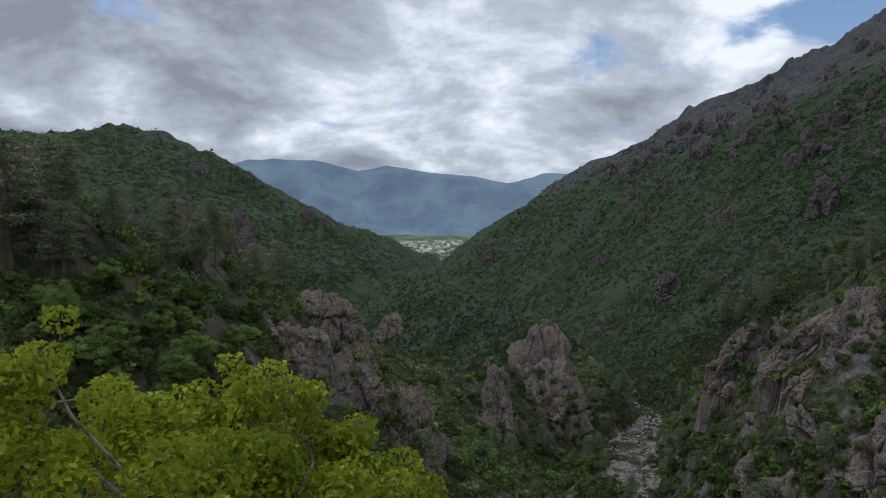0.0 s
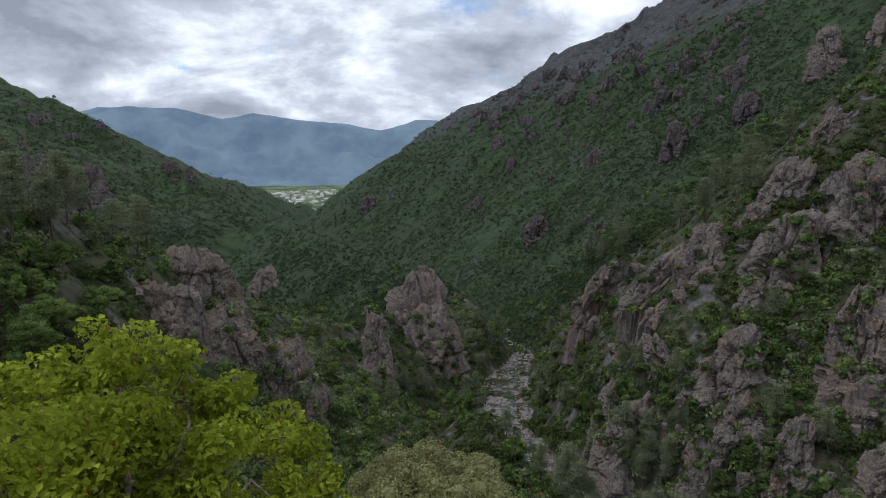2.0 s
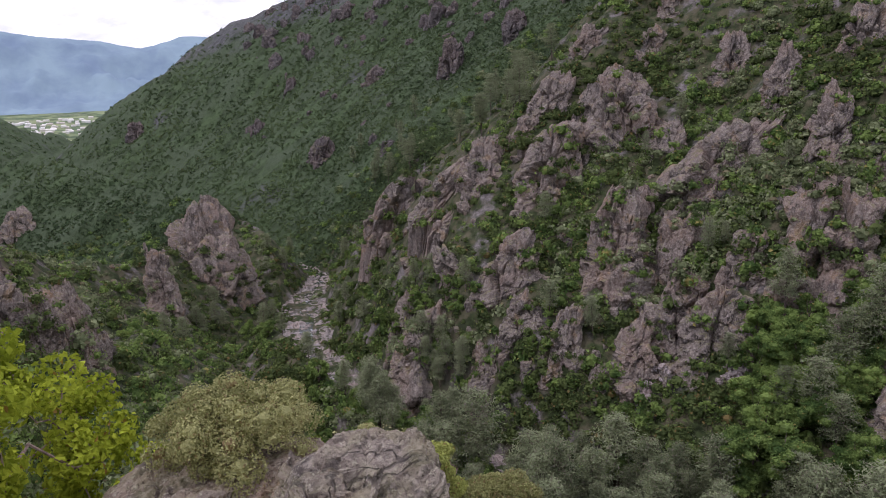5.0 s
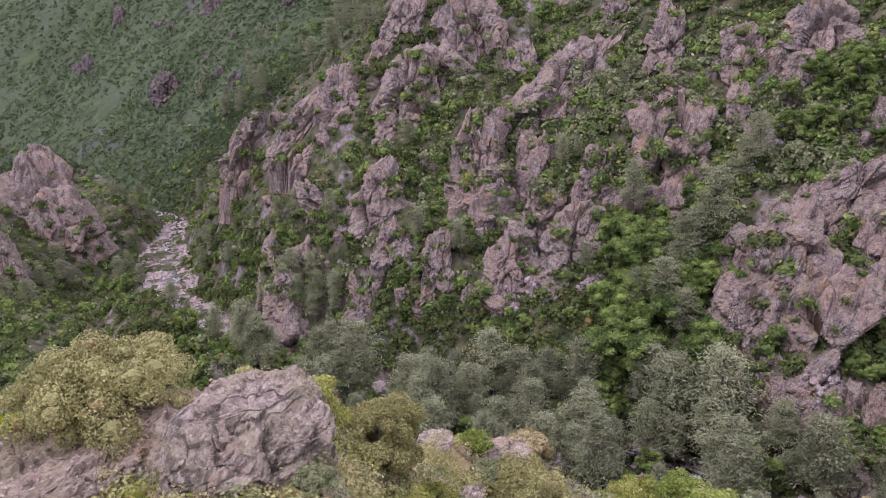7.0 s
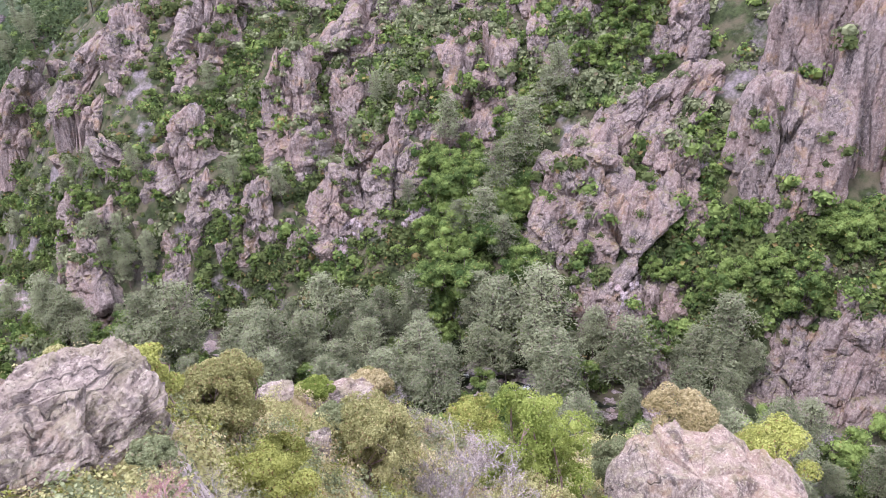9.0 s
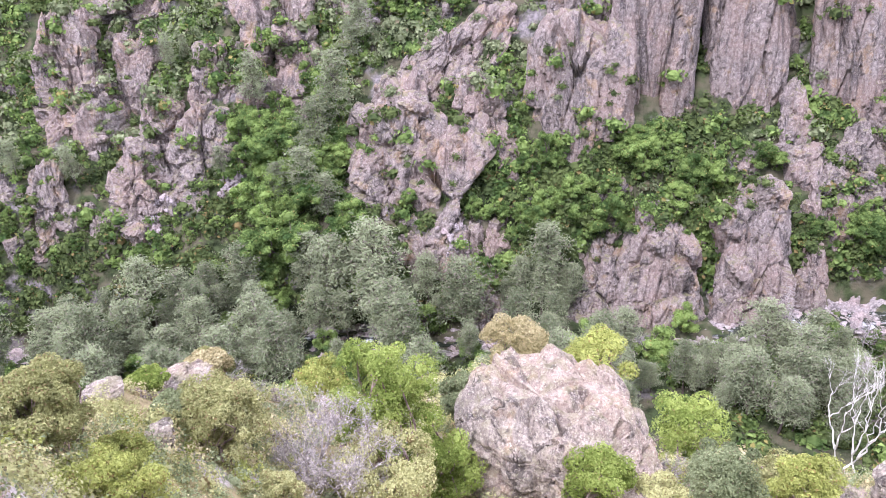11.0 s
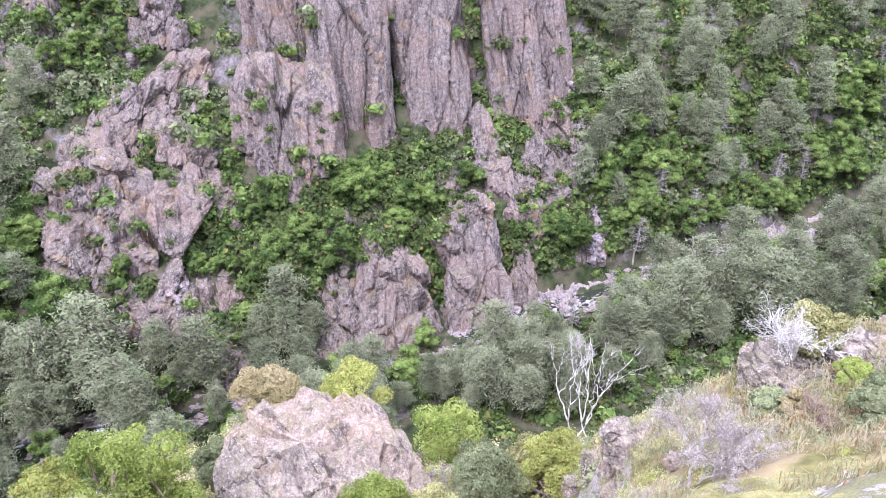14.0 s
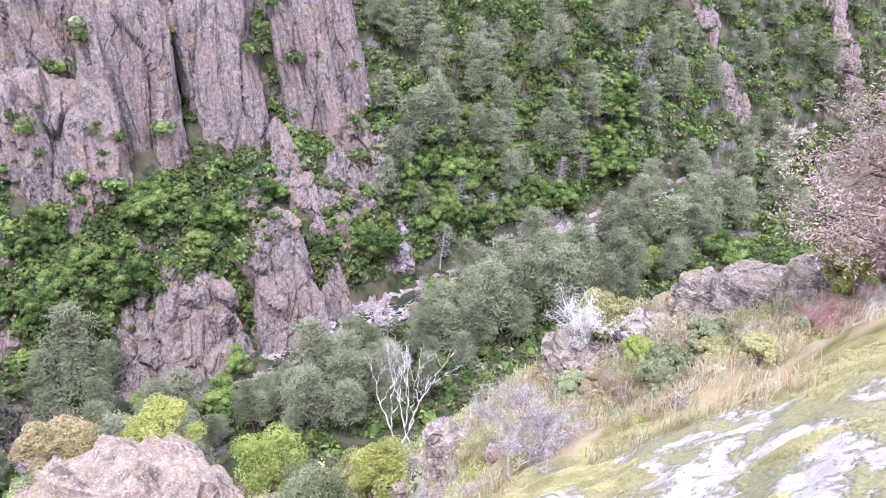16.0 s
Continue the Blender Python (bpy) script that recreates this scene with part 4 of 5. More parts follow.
def broadleaf(seed, height, spread, n, size, leaf, label, category="tree", group="", name="oak_tree", bark=None, fill=0.68, sprays=30):
    rng = np.random.default_rng(seed)
    lobes = []
    heads = [(rng.uniform(0, 6.28), rng.random() ** 0.5, rng.uniform(0.28, 0.82) if fill else 0.14 + 0.1 * k) for k in range(7)]
    for k in range(sprays):
        a, q, zz = heads[k % 7]
        rad = spread * 0.36 * q * (1.15 - abs(zz - 0.45))
        d = unit(rng.normal(size=3)) * rng.uniform(0.5, 1.0)
        big = min(spread, height * 1.3) * (0.24 if fill else 0.29)
        lobes.append((rad * math.cos(a) + d[0] * big, rad * math.sin(a) + d[1] * big, max(height * zz + d[2] * big, 0.1 * height),
                      min(spread, height) * rng.uniform(0.07, 0.15) * (1.25 if fill else 1.15)))
    wood = [limb(rng, (0, 0, -0.6), (0, 0, height * 0.6), spread * (0.035 if fill else 0.012) + 0.02, 0.04, 6, 6)]
    for l in lobes[:16]:
        wood.append(limb(rng, (0, 0, height * rng.uniform(0.12, 0.4)), l[:3], spread * 0.014 + 0.012))
    return plant(name, label, category, group, trunk=(*merge(wood), bark or BARK), crown=(*lobed(rng, lobes, n, size, -0.35, fill), leaf))


def pine(seed, height, leaf, label, bare=0.36, dead=False, group="pines in the gorge"):
    rng = np.random.default_rng(seed)
    top = np.array((rng.normal(0, 0.03), rng.normal(0, 0.03), 1)) * height
    wood = [limb(rng, (0, 0, -0.8), top * 0.97, height * 0.016, 0.008, 7, 6)]
    p, nrm = [], []
    whorls = 11
    for k in range(whorls):
        t = bare + (0.97 - bare) * (k + 0.3 * rng.random()) / (whorls - 1)
        reach = height * 0.34 * (1 - t) ** 0.55 * (0.6 + 0.4 * min(1, (t - bare) * 5 + 0.2)) + 0.02 * height
        turn = rng.uniform(0, 6.28)
        reach *= rng.uniform(0.6, 1.1)
        for q in range(5):
            a = turn + q * 1.257 + rng.normal(0, 0.25)
            ln = reach * rng.uniform(0.5, 1.2)
            base = top * t
            tip = base + np.array((math.cos(a) * ln, math.sin(a) * ln, ln * rng.uniform(-0.15, 0.25)))
            wood.append(limb(rng, base, tip, height * 0.0042, 0.06, 3, 3))
            if dead:
                for _ in range(4):
                    m = base + (tip - base) * rng.uniform(0.4, 1)
                    wood.append(limb(rng, m, m + rng.normal(0, 0.07 * height, 3) * (1, 1, 0.6), height * 0.002, 0.1, 3, 3))
                continue
            for f in (0.45, 0.75, 1.0)[0 if ln > 0.08 * height else 1:]:
                m = int(25 * (0.7 + 0.6 * rng.random()))
                c = base + (tip - base) * f
                p.append(c + rng.normal(0, 1, (m, 3)) * (0.042 * height, 0.042 * height, 0.015 * height))
                nrm.append(np.array((0, 0, 1.0)) + 0.8 * rng.normal(size=(m, 3)))
    if dead:
        return plant("dead_pine", label, "dead tree", group, trunk=(*wood[0], TWIG_GREY), branch=(*merge(wood[1:]), TWIG_GREY))
    p, nrm = np.concatenate(p), np.concatenate(nrm)
    return plant("pine_tree", label, "tree", group, trunk=(*merge(wood), BARK),
                 crown=(*cards(p, nrm, 0.040 * height * rng.uniform(0.6, 1.3, len(p)), rng, 0.24), leaf))


pines = [pine(20 + n, 10.0, LEAF_PINE, "grey-green mountain pine with a layered crown on the gorge side") for n in range(6)]
snags = [pine(40 + n, 8.0, None, "leafless grey dead pine among living pines", dead=True, group="dead pines") for n in range(2)]
oaks = [broadleaf(60 + n, 6.0, 4.6, 3000, 0.24, LEAF_OAK, "leafy green oak with a rounded crown on the gorge side",
                  group="oaks in the gorge") for n in range(6)]
# kind, bearing, lowest and highest angle at both ends, number, heights
WOODS = (
    (pines, 27, -35, -30, 82, -38.5, -33, 90, 9, 13.5), (pines, 84, -45, -39.5, 108, -42, -36, 50, 6.5, 9.5),
    (pines, 108, -41, -32, 134, -28, -20, 78, 8, 12), (pines, 105, -27, -8, 130, -19, -5, 58, 9, 13),
    (pines, 128, -19, -4, 147, -13, 0, 26, 8, 13), (pines, -33, -4, 3.5, -12, -6, -3.2, 34, 8, 13),
    (pines, 20, -9, -4, 38, -1, 4, 30, 9, 13), (pines, 54, -29, -17, 64, -29, -10, 16, 8, 12),
    (pines, 4, -19, -13, 14.5, -17, -13, 16, 6, 9), (pines, 22, -26, -18, 30, -30, -22, 20, 6, 9), (pines, 24, -24, 0, 56, -26, -2, 40, 5, 9),
    (pines, 132, -27, -19, 150, -21, -12, 34, 8, 12), (oaks, 110, -40, -30, 150, -22, -12, 40, 4, 6.5),
    (snags, 100, -38, -33, 128, -26, -10, 16, 7, 10),
    (oaks, 52, -31, -20, 62, -31, -13, 70, 5, 8.5), (oaks, 75, -31, -23.5, 105, -28, -19.5, 85, 3.5, 6.5),
    (oaks, 105, -31, -19, 128, -21, -11, 90, 5, 8), (oaks, 62, -17, -8, 72, -12, -5, 25, 4, 7),
    (oaks, 22, -26, -9, 54, -28, -5, 95, 2.0, 4.0), (oaks, 24, -34, -30, 82, -37, -34, 26, 4, 7),
    (oaks, -32, -13, -3, -12, -14, -7, 34, 3, 6), (oaks, -12, -17, -12, 4, -20, -14, 14, 3, 5), (oaks, 84, -43, -38, 130, -29, -24, 30, 4, 7),
    (oaks, 62, -33, -20, 78, -37, -24, 26, 2.5, 4.5),
    (pines, 34, -36, -32.5, 84, -41, -36.5, 60, 8, 12), (oaks, 36, -37, -33, 84, -41, -37, 36, 4, 7),
)
bpy.context.view_layer.update()
GRAPH = bpy.context.evaluated_depsgraph_get()
planted = {id(pines): [], id(snags): [], id(oaks): []}
for kinds, a0, l0, h0, a1, l1, h1, count, small, large in WOODS:
    for x, y, z, r, az in zone_points((a0, l0, h0, a1, l1, h1, count), 32 if l0 < -34 else 60, 900, 0.2, True):
        s = rng.uniform(small, large) / {id(pines): 10.0, id(snags): 8.0, id(oaks): 6.0}[id(kinds)]
        m = pose(x, y, z - 0.2, rng.normal(0, 2), rng.normal(0, 2), rng.uniform(0, 360))
        planted[id(kinds)].append((r, m @ Matrix.Diagonal((s * rng.uniform(0.85, 1.2), s * rng.uniform(0.85, 1.2), s, 1))))
for n in range(90):
    i = int(rng.integers(6, 9))
    p = RIVER[i] + (RIVER[i + 1] - RIVER[i]) * rng.random()
    near = p[:2] * (1 - rng.uniform(7.5, 21) / math.hypot(p[0], p[1]))
    z = float(land(near[:1], near[1:])[0])
    kinds = pines if n % 3 else oaks
    s = rng.uniform(0.95, 1.35)
    planted[id(kinds)].append((math.hypot(*near), pose(near[0], near[1], z - 0.2, rng.normal(0, 2), rng.normal(0, 2), rng.uniform(0, 360))
                               @ Matrix.Diagonal((s * rng.uniform(0.9, 1.2), s * rng.uniform(0.9, 1.2), s, 1))))
for n in range(70):
    i = int(rng.integers(8, 13))
    p, q = RIVER[i], RIVER[i + 1]
    u = rng.random()
    side = np.array((q[1] - p[1], p[0] - q[0])) / math.hypot(q[0] - p[0], q[1] - p[1])
    x, y = p[:2] + (q[:2] - p[:2]) * u + side * rng.choice((-1, 1)) * (float(river_half(p[1])) + rng.uniform(2.5, 13))
    kinds = oaks if n % 3 else pines
    s = rng.uniform(0.6, 1.1)
    planted[id(kinds)].append((math.hypot(x, y), pose(x, y, float(land(np.array([x]), np.array([y]))[0]) - 0.2, 0, 0, rng.uniform(0, 360)) @ Matrix.Scale(s, 4)))
for kinds, stuff_name, say in ((pines, "pine_wood", "grey-green pines standing close together farther off"), (snags, "", ""),
                               (oaks, "oak_wood", "green oaks standing close together farther off")):
    rows = sorted(planted[id(kinds)], key=lambda q: q[0])
    for n, (r, m) in enumerate(rows[:290]):
        if n < len(kinds):
            kinds[n].matrix_basis = m
        else:
            copy_thing(kinds[n % len(kinds)], m)
    pieces, index = [], []
    for n, (r, m) in enumerate(rows[290:]):
        for q, o in enumerate(kinds[n % len(kinds)].children):
            v = np.empty(len(o.data.vertices) * 3, np.float32)
            o.data.vertices.foreach_get("co", v)
            f = np.empty(len(o.data.polygons) * 4, np.int32)
            o.data.loops.foreach_get("vertex_index", f)
            v = v.reshape(-1, 3) @ np.array(m.to_3x3()).T + np.array(m.translation)
            pieces.append((v, f.reshape(-1, 4)))
            index += [q] * len(o.data.polygons)
    if pieces:
        tagged(mesh_object(stuff_name, *merge(pieces), [o.data.materials[0] for o in kinds[0].children], None, index), say, "wood", kind="stuff")


def scrub(name, label, x, y, z, size, quads, leaf_size, mat, seed, fill=0.68):
    """Scrub over the slopes: many low bushes of leaf clumps."""
    rng = np.random.default_rng(seed)
    m = len(x)
    d = unit(rng.normal(size=(m, quads, 3)))
    d[..., 2] = np.abs(d[..., 2]) * 0.95 - 0.15
    lump = 1 + 0.35 * np.sin(d[..., 0] * 5 + x[:, None]) * np.cos(d[..., 1] * 6 + y[:, None])
    tall = rng.uniform(0.65, 1.25, m)[:, None]
    p = d * (rng.uniform(0.6, 1.0, (m, quads)) * lump * size[:, None])[..., None]
    p[..., 2] *= tall
    p = p + np.stack([x, y, z], 1)[:, None]
    v, f = cards(p.reshape(-1, 3), d.reshape(-1, 3) + (0, 0, 0.1) + 0.4 * rng.normal(size=(m * quads, 3)),
                 np.repeat(leaf_size * size, quads) * rng.uniform(0.6, 1.4, m * quads), rng, 0.75)
    if fill:
        v, f = merge([(v, f), core(np.stack([x, y, z + 0.1 * size], 1), size * fill)])
    return tagged(mesh_object(name, v, f, mat), label, "scrub", kind="stuff")


def growing(n, az0, az1, r0, r1, low, high, seed, keep, patch, cling=0.1):
    """Places for bushes on rock and ground, in drifts with gaps between; few on the steepest faces."""
    rng = np.random.default_rng(seed)
    out = []
    for az, el, u, v in zip(rng.uniform(az0, az1, n), rng.uniform(low, high, n), rng.random(n), rng.random(n)):
        got = cast(az, el, r0, r1)
        if got and ((got[1] > 0.4 or v < cling) if got[3] else (got[1] > (0.88 if az > 66 else 0.78) or v < (0.06 if az > 66 else 0.08))):
            out.append((*got[0], got[2], u))
    out = np.array(out)
    drift = fbm(out[:, 0], out[:, 1], patch, 3, seed) * 0.5 + 0.5
    return out[(drift < keep + 0.16 * out[:, 4]) & (river_near(out[:, 0], out[:, 1])[0] > 6)]


bushes = growing(20000, -46, 150, 58, 330, -42, 13, 301, 0.50, 7.0)
bushes = np.concatenate([bushes, growing(1500, 74, 106, 58, 330, -31, -15, 311, 0.5, 5.0), growing(2500, 104, 150, 58, 330, -30, -6, 312, 0.7, 7.0), growing(1500, 20, 66, 58, 330, -32, 2, 313, 0.62, 6.0), growing(1900, 34, 72, 58, 330, -15, 8, 314, 0.72, 6.0), growing(2000, -8, 25, 58, 330, -30, -10, 315, 0.75, 7.0)])
rng = np.random.default_rng(303)
far_r, far_a = rng.uniform(60, 330, 2500), np.radians(rng.uniform(-46, 150, 2500))
bx, by = far_r * np.sin(far_a), far_r * np.cos(far_a)
bushes = np.concatenate([bushes, np.stack([bx, by, land(bx, by), far_r, rng.random(2500)], 1)])
sort = rng.random(len(bushes)) + 0.7 * fbm(bushes[:, 0], bushes[:, 1], 25, 2, 88)
for name, say, mat, lo, hi, seed in (("scrub", "dense dark evergreen scrub covering the gorge sides", LEAF_SCRUB, -9, 0.45, 304),
                                     ("green_scrub", "fresh green shrubs between the crags", LEAF_OAK, 0.45, 0.88, 305),
                                     ("heath", "dull olive heath and low bushes on the ledges", LEAF_SAGE, 0.88, 9, 306)):
    q = bushes[(sort >= lo) & (sort < hi)]
    scrub(name, say, q[:, 0], q[:, 1], q[:, 2], (0.7 + 1.5 * rng.random(len(q)) ** 1.6) * (1 + q[:, 3] / 600), 64, 0.32, mat, seed, 0.48)
fx, fy, fz, fr, ok = spots(rng.uniform(-46, 60, 110000), rng.uniform(-14, 18, 110000), 330, 2600)
fx, fy = fx + rng.normal(0, 0.025, 110000) * fr, fy + rng.normal(0, 0.025, 110000) * fr
far = np.stack([fx, fy, land(fx, fy), fr, rng.random(110000)], 1)[ok]
far = far[fbm(far[:, 0], far[:, 1], 60, 3, 302) * 0.5 + 0.5 < 0.55 + 0.25 * far[:, 4]]
far = far[far[:, 2] < -12 + 70 * (far[:, 0] < 0) + 70000 / np.maximum(far[:, 1], 350) - 90 * fbm(far[:, 0], far[:, 1], 80, 4, 45) + 50 * (far[:, 4] - 0.5)]
scrub("far_scrub", "dark green scrub on the distant mountainsides", far[:, 0], far[:, 1], far[:, 2],
      rng.uniform(0.5, 1.5, len(far)) * 0.0017 * far[:, 3] + 0.6, 6, 0.9, LEAF_FAR, 307, 0)


# ---------------------------------------------------------------- the lookout: rocks, bushes, dead wood
NEAR_ROCKS = (
    (18.1, -36.5, 14, 8.5, 1.5), (6.3, -33.6, 16.8, 3.2, 1.6), (80.5, -51, 14.7, 11.2, -1.5), (36.2, -35.6, 2.8, 1.3, 0.2),
    (41.4, -38, 5.2, 1.6, 0.9), (38.8, -40.6, 2.3, 2.1, 0.4), (34.6, -39.5, 1.8, 1.4, 0.5), (54.8, -42.8, 3.5, 1.9, 0.6),
    (39.1, -39.9, 1.8, 1.4, 0.6), (125.8, -36.3, 6.6, 2.5, -0.5), (131.3, -33.3, 6.1, 2.8, 0.1),
    (136.3, -29.7, 5.9, 3.5, -0.2), (113.4, -44.4, 4.3, 3.4, -0.3), (72.6, -48.8, 4.4, 3.8, 0.5), (140.5, -28.2, 8, 2.6, 0), (145, -26, 7, 2.8, 0),
)
crags(NEAR_ROCKS, "pale pinkish boulder crusted with grey lichen", "rocks below the lookout", ROCK_NEAR, 2.5, 34, 1100, 0.9, "boulder")


def twiggy(seed, w, h, mat, label, name="heath_bush", group="bare bushes", depth=4, thick=0.02, category="bush", fuzz=0):
    """A leafless bush of forking twigs."""
    rng = np.random.default_rng(seed)
    stems, twigs = [], []

    def fork(p, d, ln, rad, k):
        q = p + d * ln
        (stems if k > depth - 2 else twigs).append(limb(rng, p, q, rad, 0.08, 3, 3 if k < depth - 1 else 5))
        if k:
            for _ in range(3 if k > 1 else 4):
                e = d + rng.normal(0, 0.5, 3)
                fork(q - d * ln * rng.uniform(0, 0.5), unit(e), ln * rng.uniform(0.6, 0.85), rad * 0.6, k - 1)

    for _ in range(5):
        d = unit(np.array((rng.normal(0, 0.5) * w / h, rng.normal(0, 0.5) * w / h, 1.0)))
        fork(np.array((0, 0, -0.1 * h)), d, h * 0.36, thick * h, depth)
    v, f = merge(twigs)
    parts = dict(stem=(*merge(stems), mat), twig=(v, f, mat))
    if fuzz:
        p = v[rng.integers(0, len(v), fuzz)] + rng.normal(0, 0.025 * h, (fuzz, 3))
        parts["foliage"] = (*cards(p, rng.normal(size=(fuzz, 3)), 0.028 * h * rng.uniform(0.5, 1.4, fuzz), rng, 0.22), mat)
    bush = plant(name, label, category, group, **parts)
    for child in bush.children:
        if not child.name.startswith("stem"):
            tagged(child, kind="stuff")
    return bush


NEAR_LEAVES = {"green": LEAF_SPRING, "olive": LEAF_OLIVE, "rust": LEAF_RUST, "yellow": LEAF_YELLOW, "sage": LEAF_SAGE, "fresh": LEAF_SPRING}
SAY = {"green": "leafy mid-green", "olive": "dull olive-green", "rust": "rust-tinged", "yellow": "yellowish green",
       "sage": "grey-green", "fresh": "bright fresh green"}
# colour, bearing and angle of the foot, breadth and height in degrees
BUSHES = (
    ("fresh", 61.6, -47.1, 7.6, 10.3), ("rust", 75.4, -39.6, 6.2, 2.7), ("yellow", 84.3, -41.3, 5.9, 3.5), ("sage", 70.2, -44.8, 4.2, 3.9),
    ("sage", 77.7, -45.5, 4.3, 3.4), ("green", 93.6, -45.4, 5.9, 4.5), ("yellow", 55.2, -40.2, 5.1, 2.4), ("rust", 44.8, -37.0, 3.5, 2.3),
    ("fresh", 39.6, -36.5, 3.3, 1.7), ("sage", 41.1, -39.3, 2.6, 2.4), ("olive", 44.0, -43.0, 5.1, 5.0), ("green", 66.9, -49.6, 6.0, 3.7),
    ("green", 85.0, -50.8, 5.5, 4.2), ("yellow", 106.0, -48.6, 5.0, 5.4), ("sage", 98.6, -50.1, 5.8, 5.1), ("olive", 92.1, -50.7, 4.7, 2.9),
    ("fresh", 39.7, -36.2, 3.6, 1.4), ("olive", 45.3, -37.2, 3.5, 2.2), ("sage", 41.3, -39.1, 3.4, 1.9), ("olive", 45.2, -42.8, 5.8, 4.5),
    ("yellow", 33.8, -44.0, 5.7, 5.0), ("olive", 30.3, -37.6, 6.1, 5.6), ("yellow", 25.5, -33.7, 4.5, 4.9), ("olive", 60.3, -50.5, 9.2, 4.6),
)
BUSHES += (
    ("yellow", 55.0, -40.0, 5.6, 2.2), ("olive", 47.5, -47.9, 4.9, 2.0), ("olive", 31.7, -37.0, 6.7, 5.3), ("olive", 44.4, -41.7, 7.1, 4.0),
    ("yellow", 35.2, -40.9, 4.6, 2.2), ("olive", 6.5, -28.5, 8.9, 5.7), ("yellow", 1.5, -30.1, 3.4, 3.8), ("fresh", 15.1, -29.9, 4.7, 2.0),
    ("olive", 19.7, -28.9, 4.1, 1.7), ("sage", 24.1, -37.6, 3.4, 1.9), ("olive", 9.3, -28.1, 12.8, 5.7), ("yellow", 3.0, -27.6, 4.7, 2.0),
    ("olive", 127.5, -33.1, 4.6, 3.3), ("fresh", 131.1, -34.3, 2.9, 1.5), ("sage", 133.0, -36.2, 3.1, 2.0), ("olive", 137.4, -33.1, 2.9, 1.7),
    ("sage", 125.2, -38.2, 3.1, 1.7), ("sage", 98.4, -47.1, 5.7, 2.5), ("olive", 104.9, -47.1, 5.8, 3.8), ("yellow", 145.5, -25.5, 5.0, 3.2),
    ("sage", 136.8, -32.3, 4.3, 2.1), ("olive", 141.0, -32.0, 3.3, 1.6), ("sage", 133.9, -34.9, 3.6, 1.9), ("rust", 128.1, -37.6, 3.4, 1.5),
)


def shrub(seed, w, h, n, size, leaf, label):
    """A dense bush: crooked stems that carry a lumpy crown of small leaf sprays, open near the ground."""
    rng = np.random.default_rng(seed)
    lobes, wood = [], []
    for k in range(46):
        a, q = rng.uniform(0, 6.28), rng.random() ** 0.5
        lift = rng.random() ** 0.8
        reach = 0.42 * w * q * math.sqrt(max(1 - (1.25 * lift - 0.45) ** 2, 0.1))
        lobes.append((reach * math.cos(a), reach * math.sin(a), h * (0.22 + 0.68 * lift), min(w, 1.3 * h) * rng.uniform(0.08, 0.16)))
    for l in lobes[:22]:
        root = np.array((*rng.normal(0, 0.05 * w, 2), -0.1 * h))
        wood.append(limb(rng, root, l[:3], 0.016 * h + 0.006, 0.14, 5, 4))
    return plant("bush", label, "bush", "bushes below the lookout", stem=(*merge(wood), TWIG_BROWN), crown=(*lobed(rng, lobes, n, size, -0.7, 0.38, 0.55), leaf))


for n, (tint, az, el, wide, tall) in enumerate(BUSHES):
    x, y, z, r = near_spot(az, el)
    dist = math.hypot(r, z)
    w, h = dist * radians(wide), (r * math.tan(radians(el + tall)) - z) * 1.02
    ob = shrub(1300 + n, w * 1.1, h, 26000 if wide * tall > 30 else 15000, 0.0027 * dist + 0.009, NEAR_LEAVES[tint],
               SAY[tint] + " bush growing among rocks below the lookout")
    ob.matrix_basis = pose(x, y, z, 0, 0, random.uniform(0, 360))

# low heath, dry litter bushes and stones that cover the shoulder between the larger ones
cover = np.random.default_rng(33)


def shoulder_places(n, az0, az1, lo, hi, patch, keep, seed):
    """Places on the shoulder in drifts: x, y, z, distance."""
    az = cover.uniform(az0, az1, n)
    edge = np.interp(az, SHOULDER[:, 0], SHOULDER[:, 2])
    r = edge * np.sqrt(cover.uniform(lo * lo, hi * hi, n))
    x, y = r * np.sin(np.radians(az)), r * np.cos(np.radians(az))
    ok = fbm(x, y, patch, 3, seed) * 0.5 + 0.5 + 0.1 * cover.normal(size=n) < keep
    return x[ok], y[ok], land(x[ok], y[ok]), r[ok]


for name, say, mat, n, keep, seed in (("heath", "dull olive heath between the rocks of the lookout", LEAF_OLIVE, 1500, 0.52, 401),
                                      ("sage_heath", "grey-green low heath between the rocks of the lookout", LEAF_SAGE, 1100, 0.5, 402),
                                      ("dry_heath", "dry brownish heath between the rocks of the lookout", LEAF_RUST, 900, 0.48, 403),
                                      ("fresh_heath", "yellow-green low shrubs between the rocks of the lookout", LEAF_YELLOW, 700, 0.48, 404)):
    hx, hy, hz, hr = shoulder_places(n, 5, 146, 0.5, 1.04, 2.5, keep, seed)
    open_rock = (np.degrees(np.arctan2(hx, hy)) > 110) & (hr < 6.2)
    hx, hy, hz, hr = hx[~open_rock], hy[~open_rock], hz[~open_rock], hr[~open_rock]
    hollow = np.where(np.degrees(np.arctan2(hx, hy)) > 110, 0.5, 1.0)
    scrub(name, say, hx, hy, hz, cover.uniform(0.16, 0.5, len(hx)) * (0.6 + hr / 30) * hollow, 260, 0.13, mat, seed, 0.3)
small = [mesh_object("stone", BLOCKS[16 + n][0] * (0.8, 0.7, 0.5), BLOCKS[16 + n][1], ROCK_NEAR) for n in range(6)]
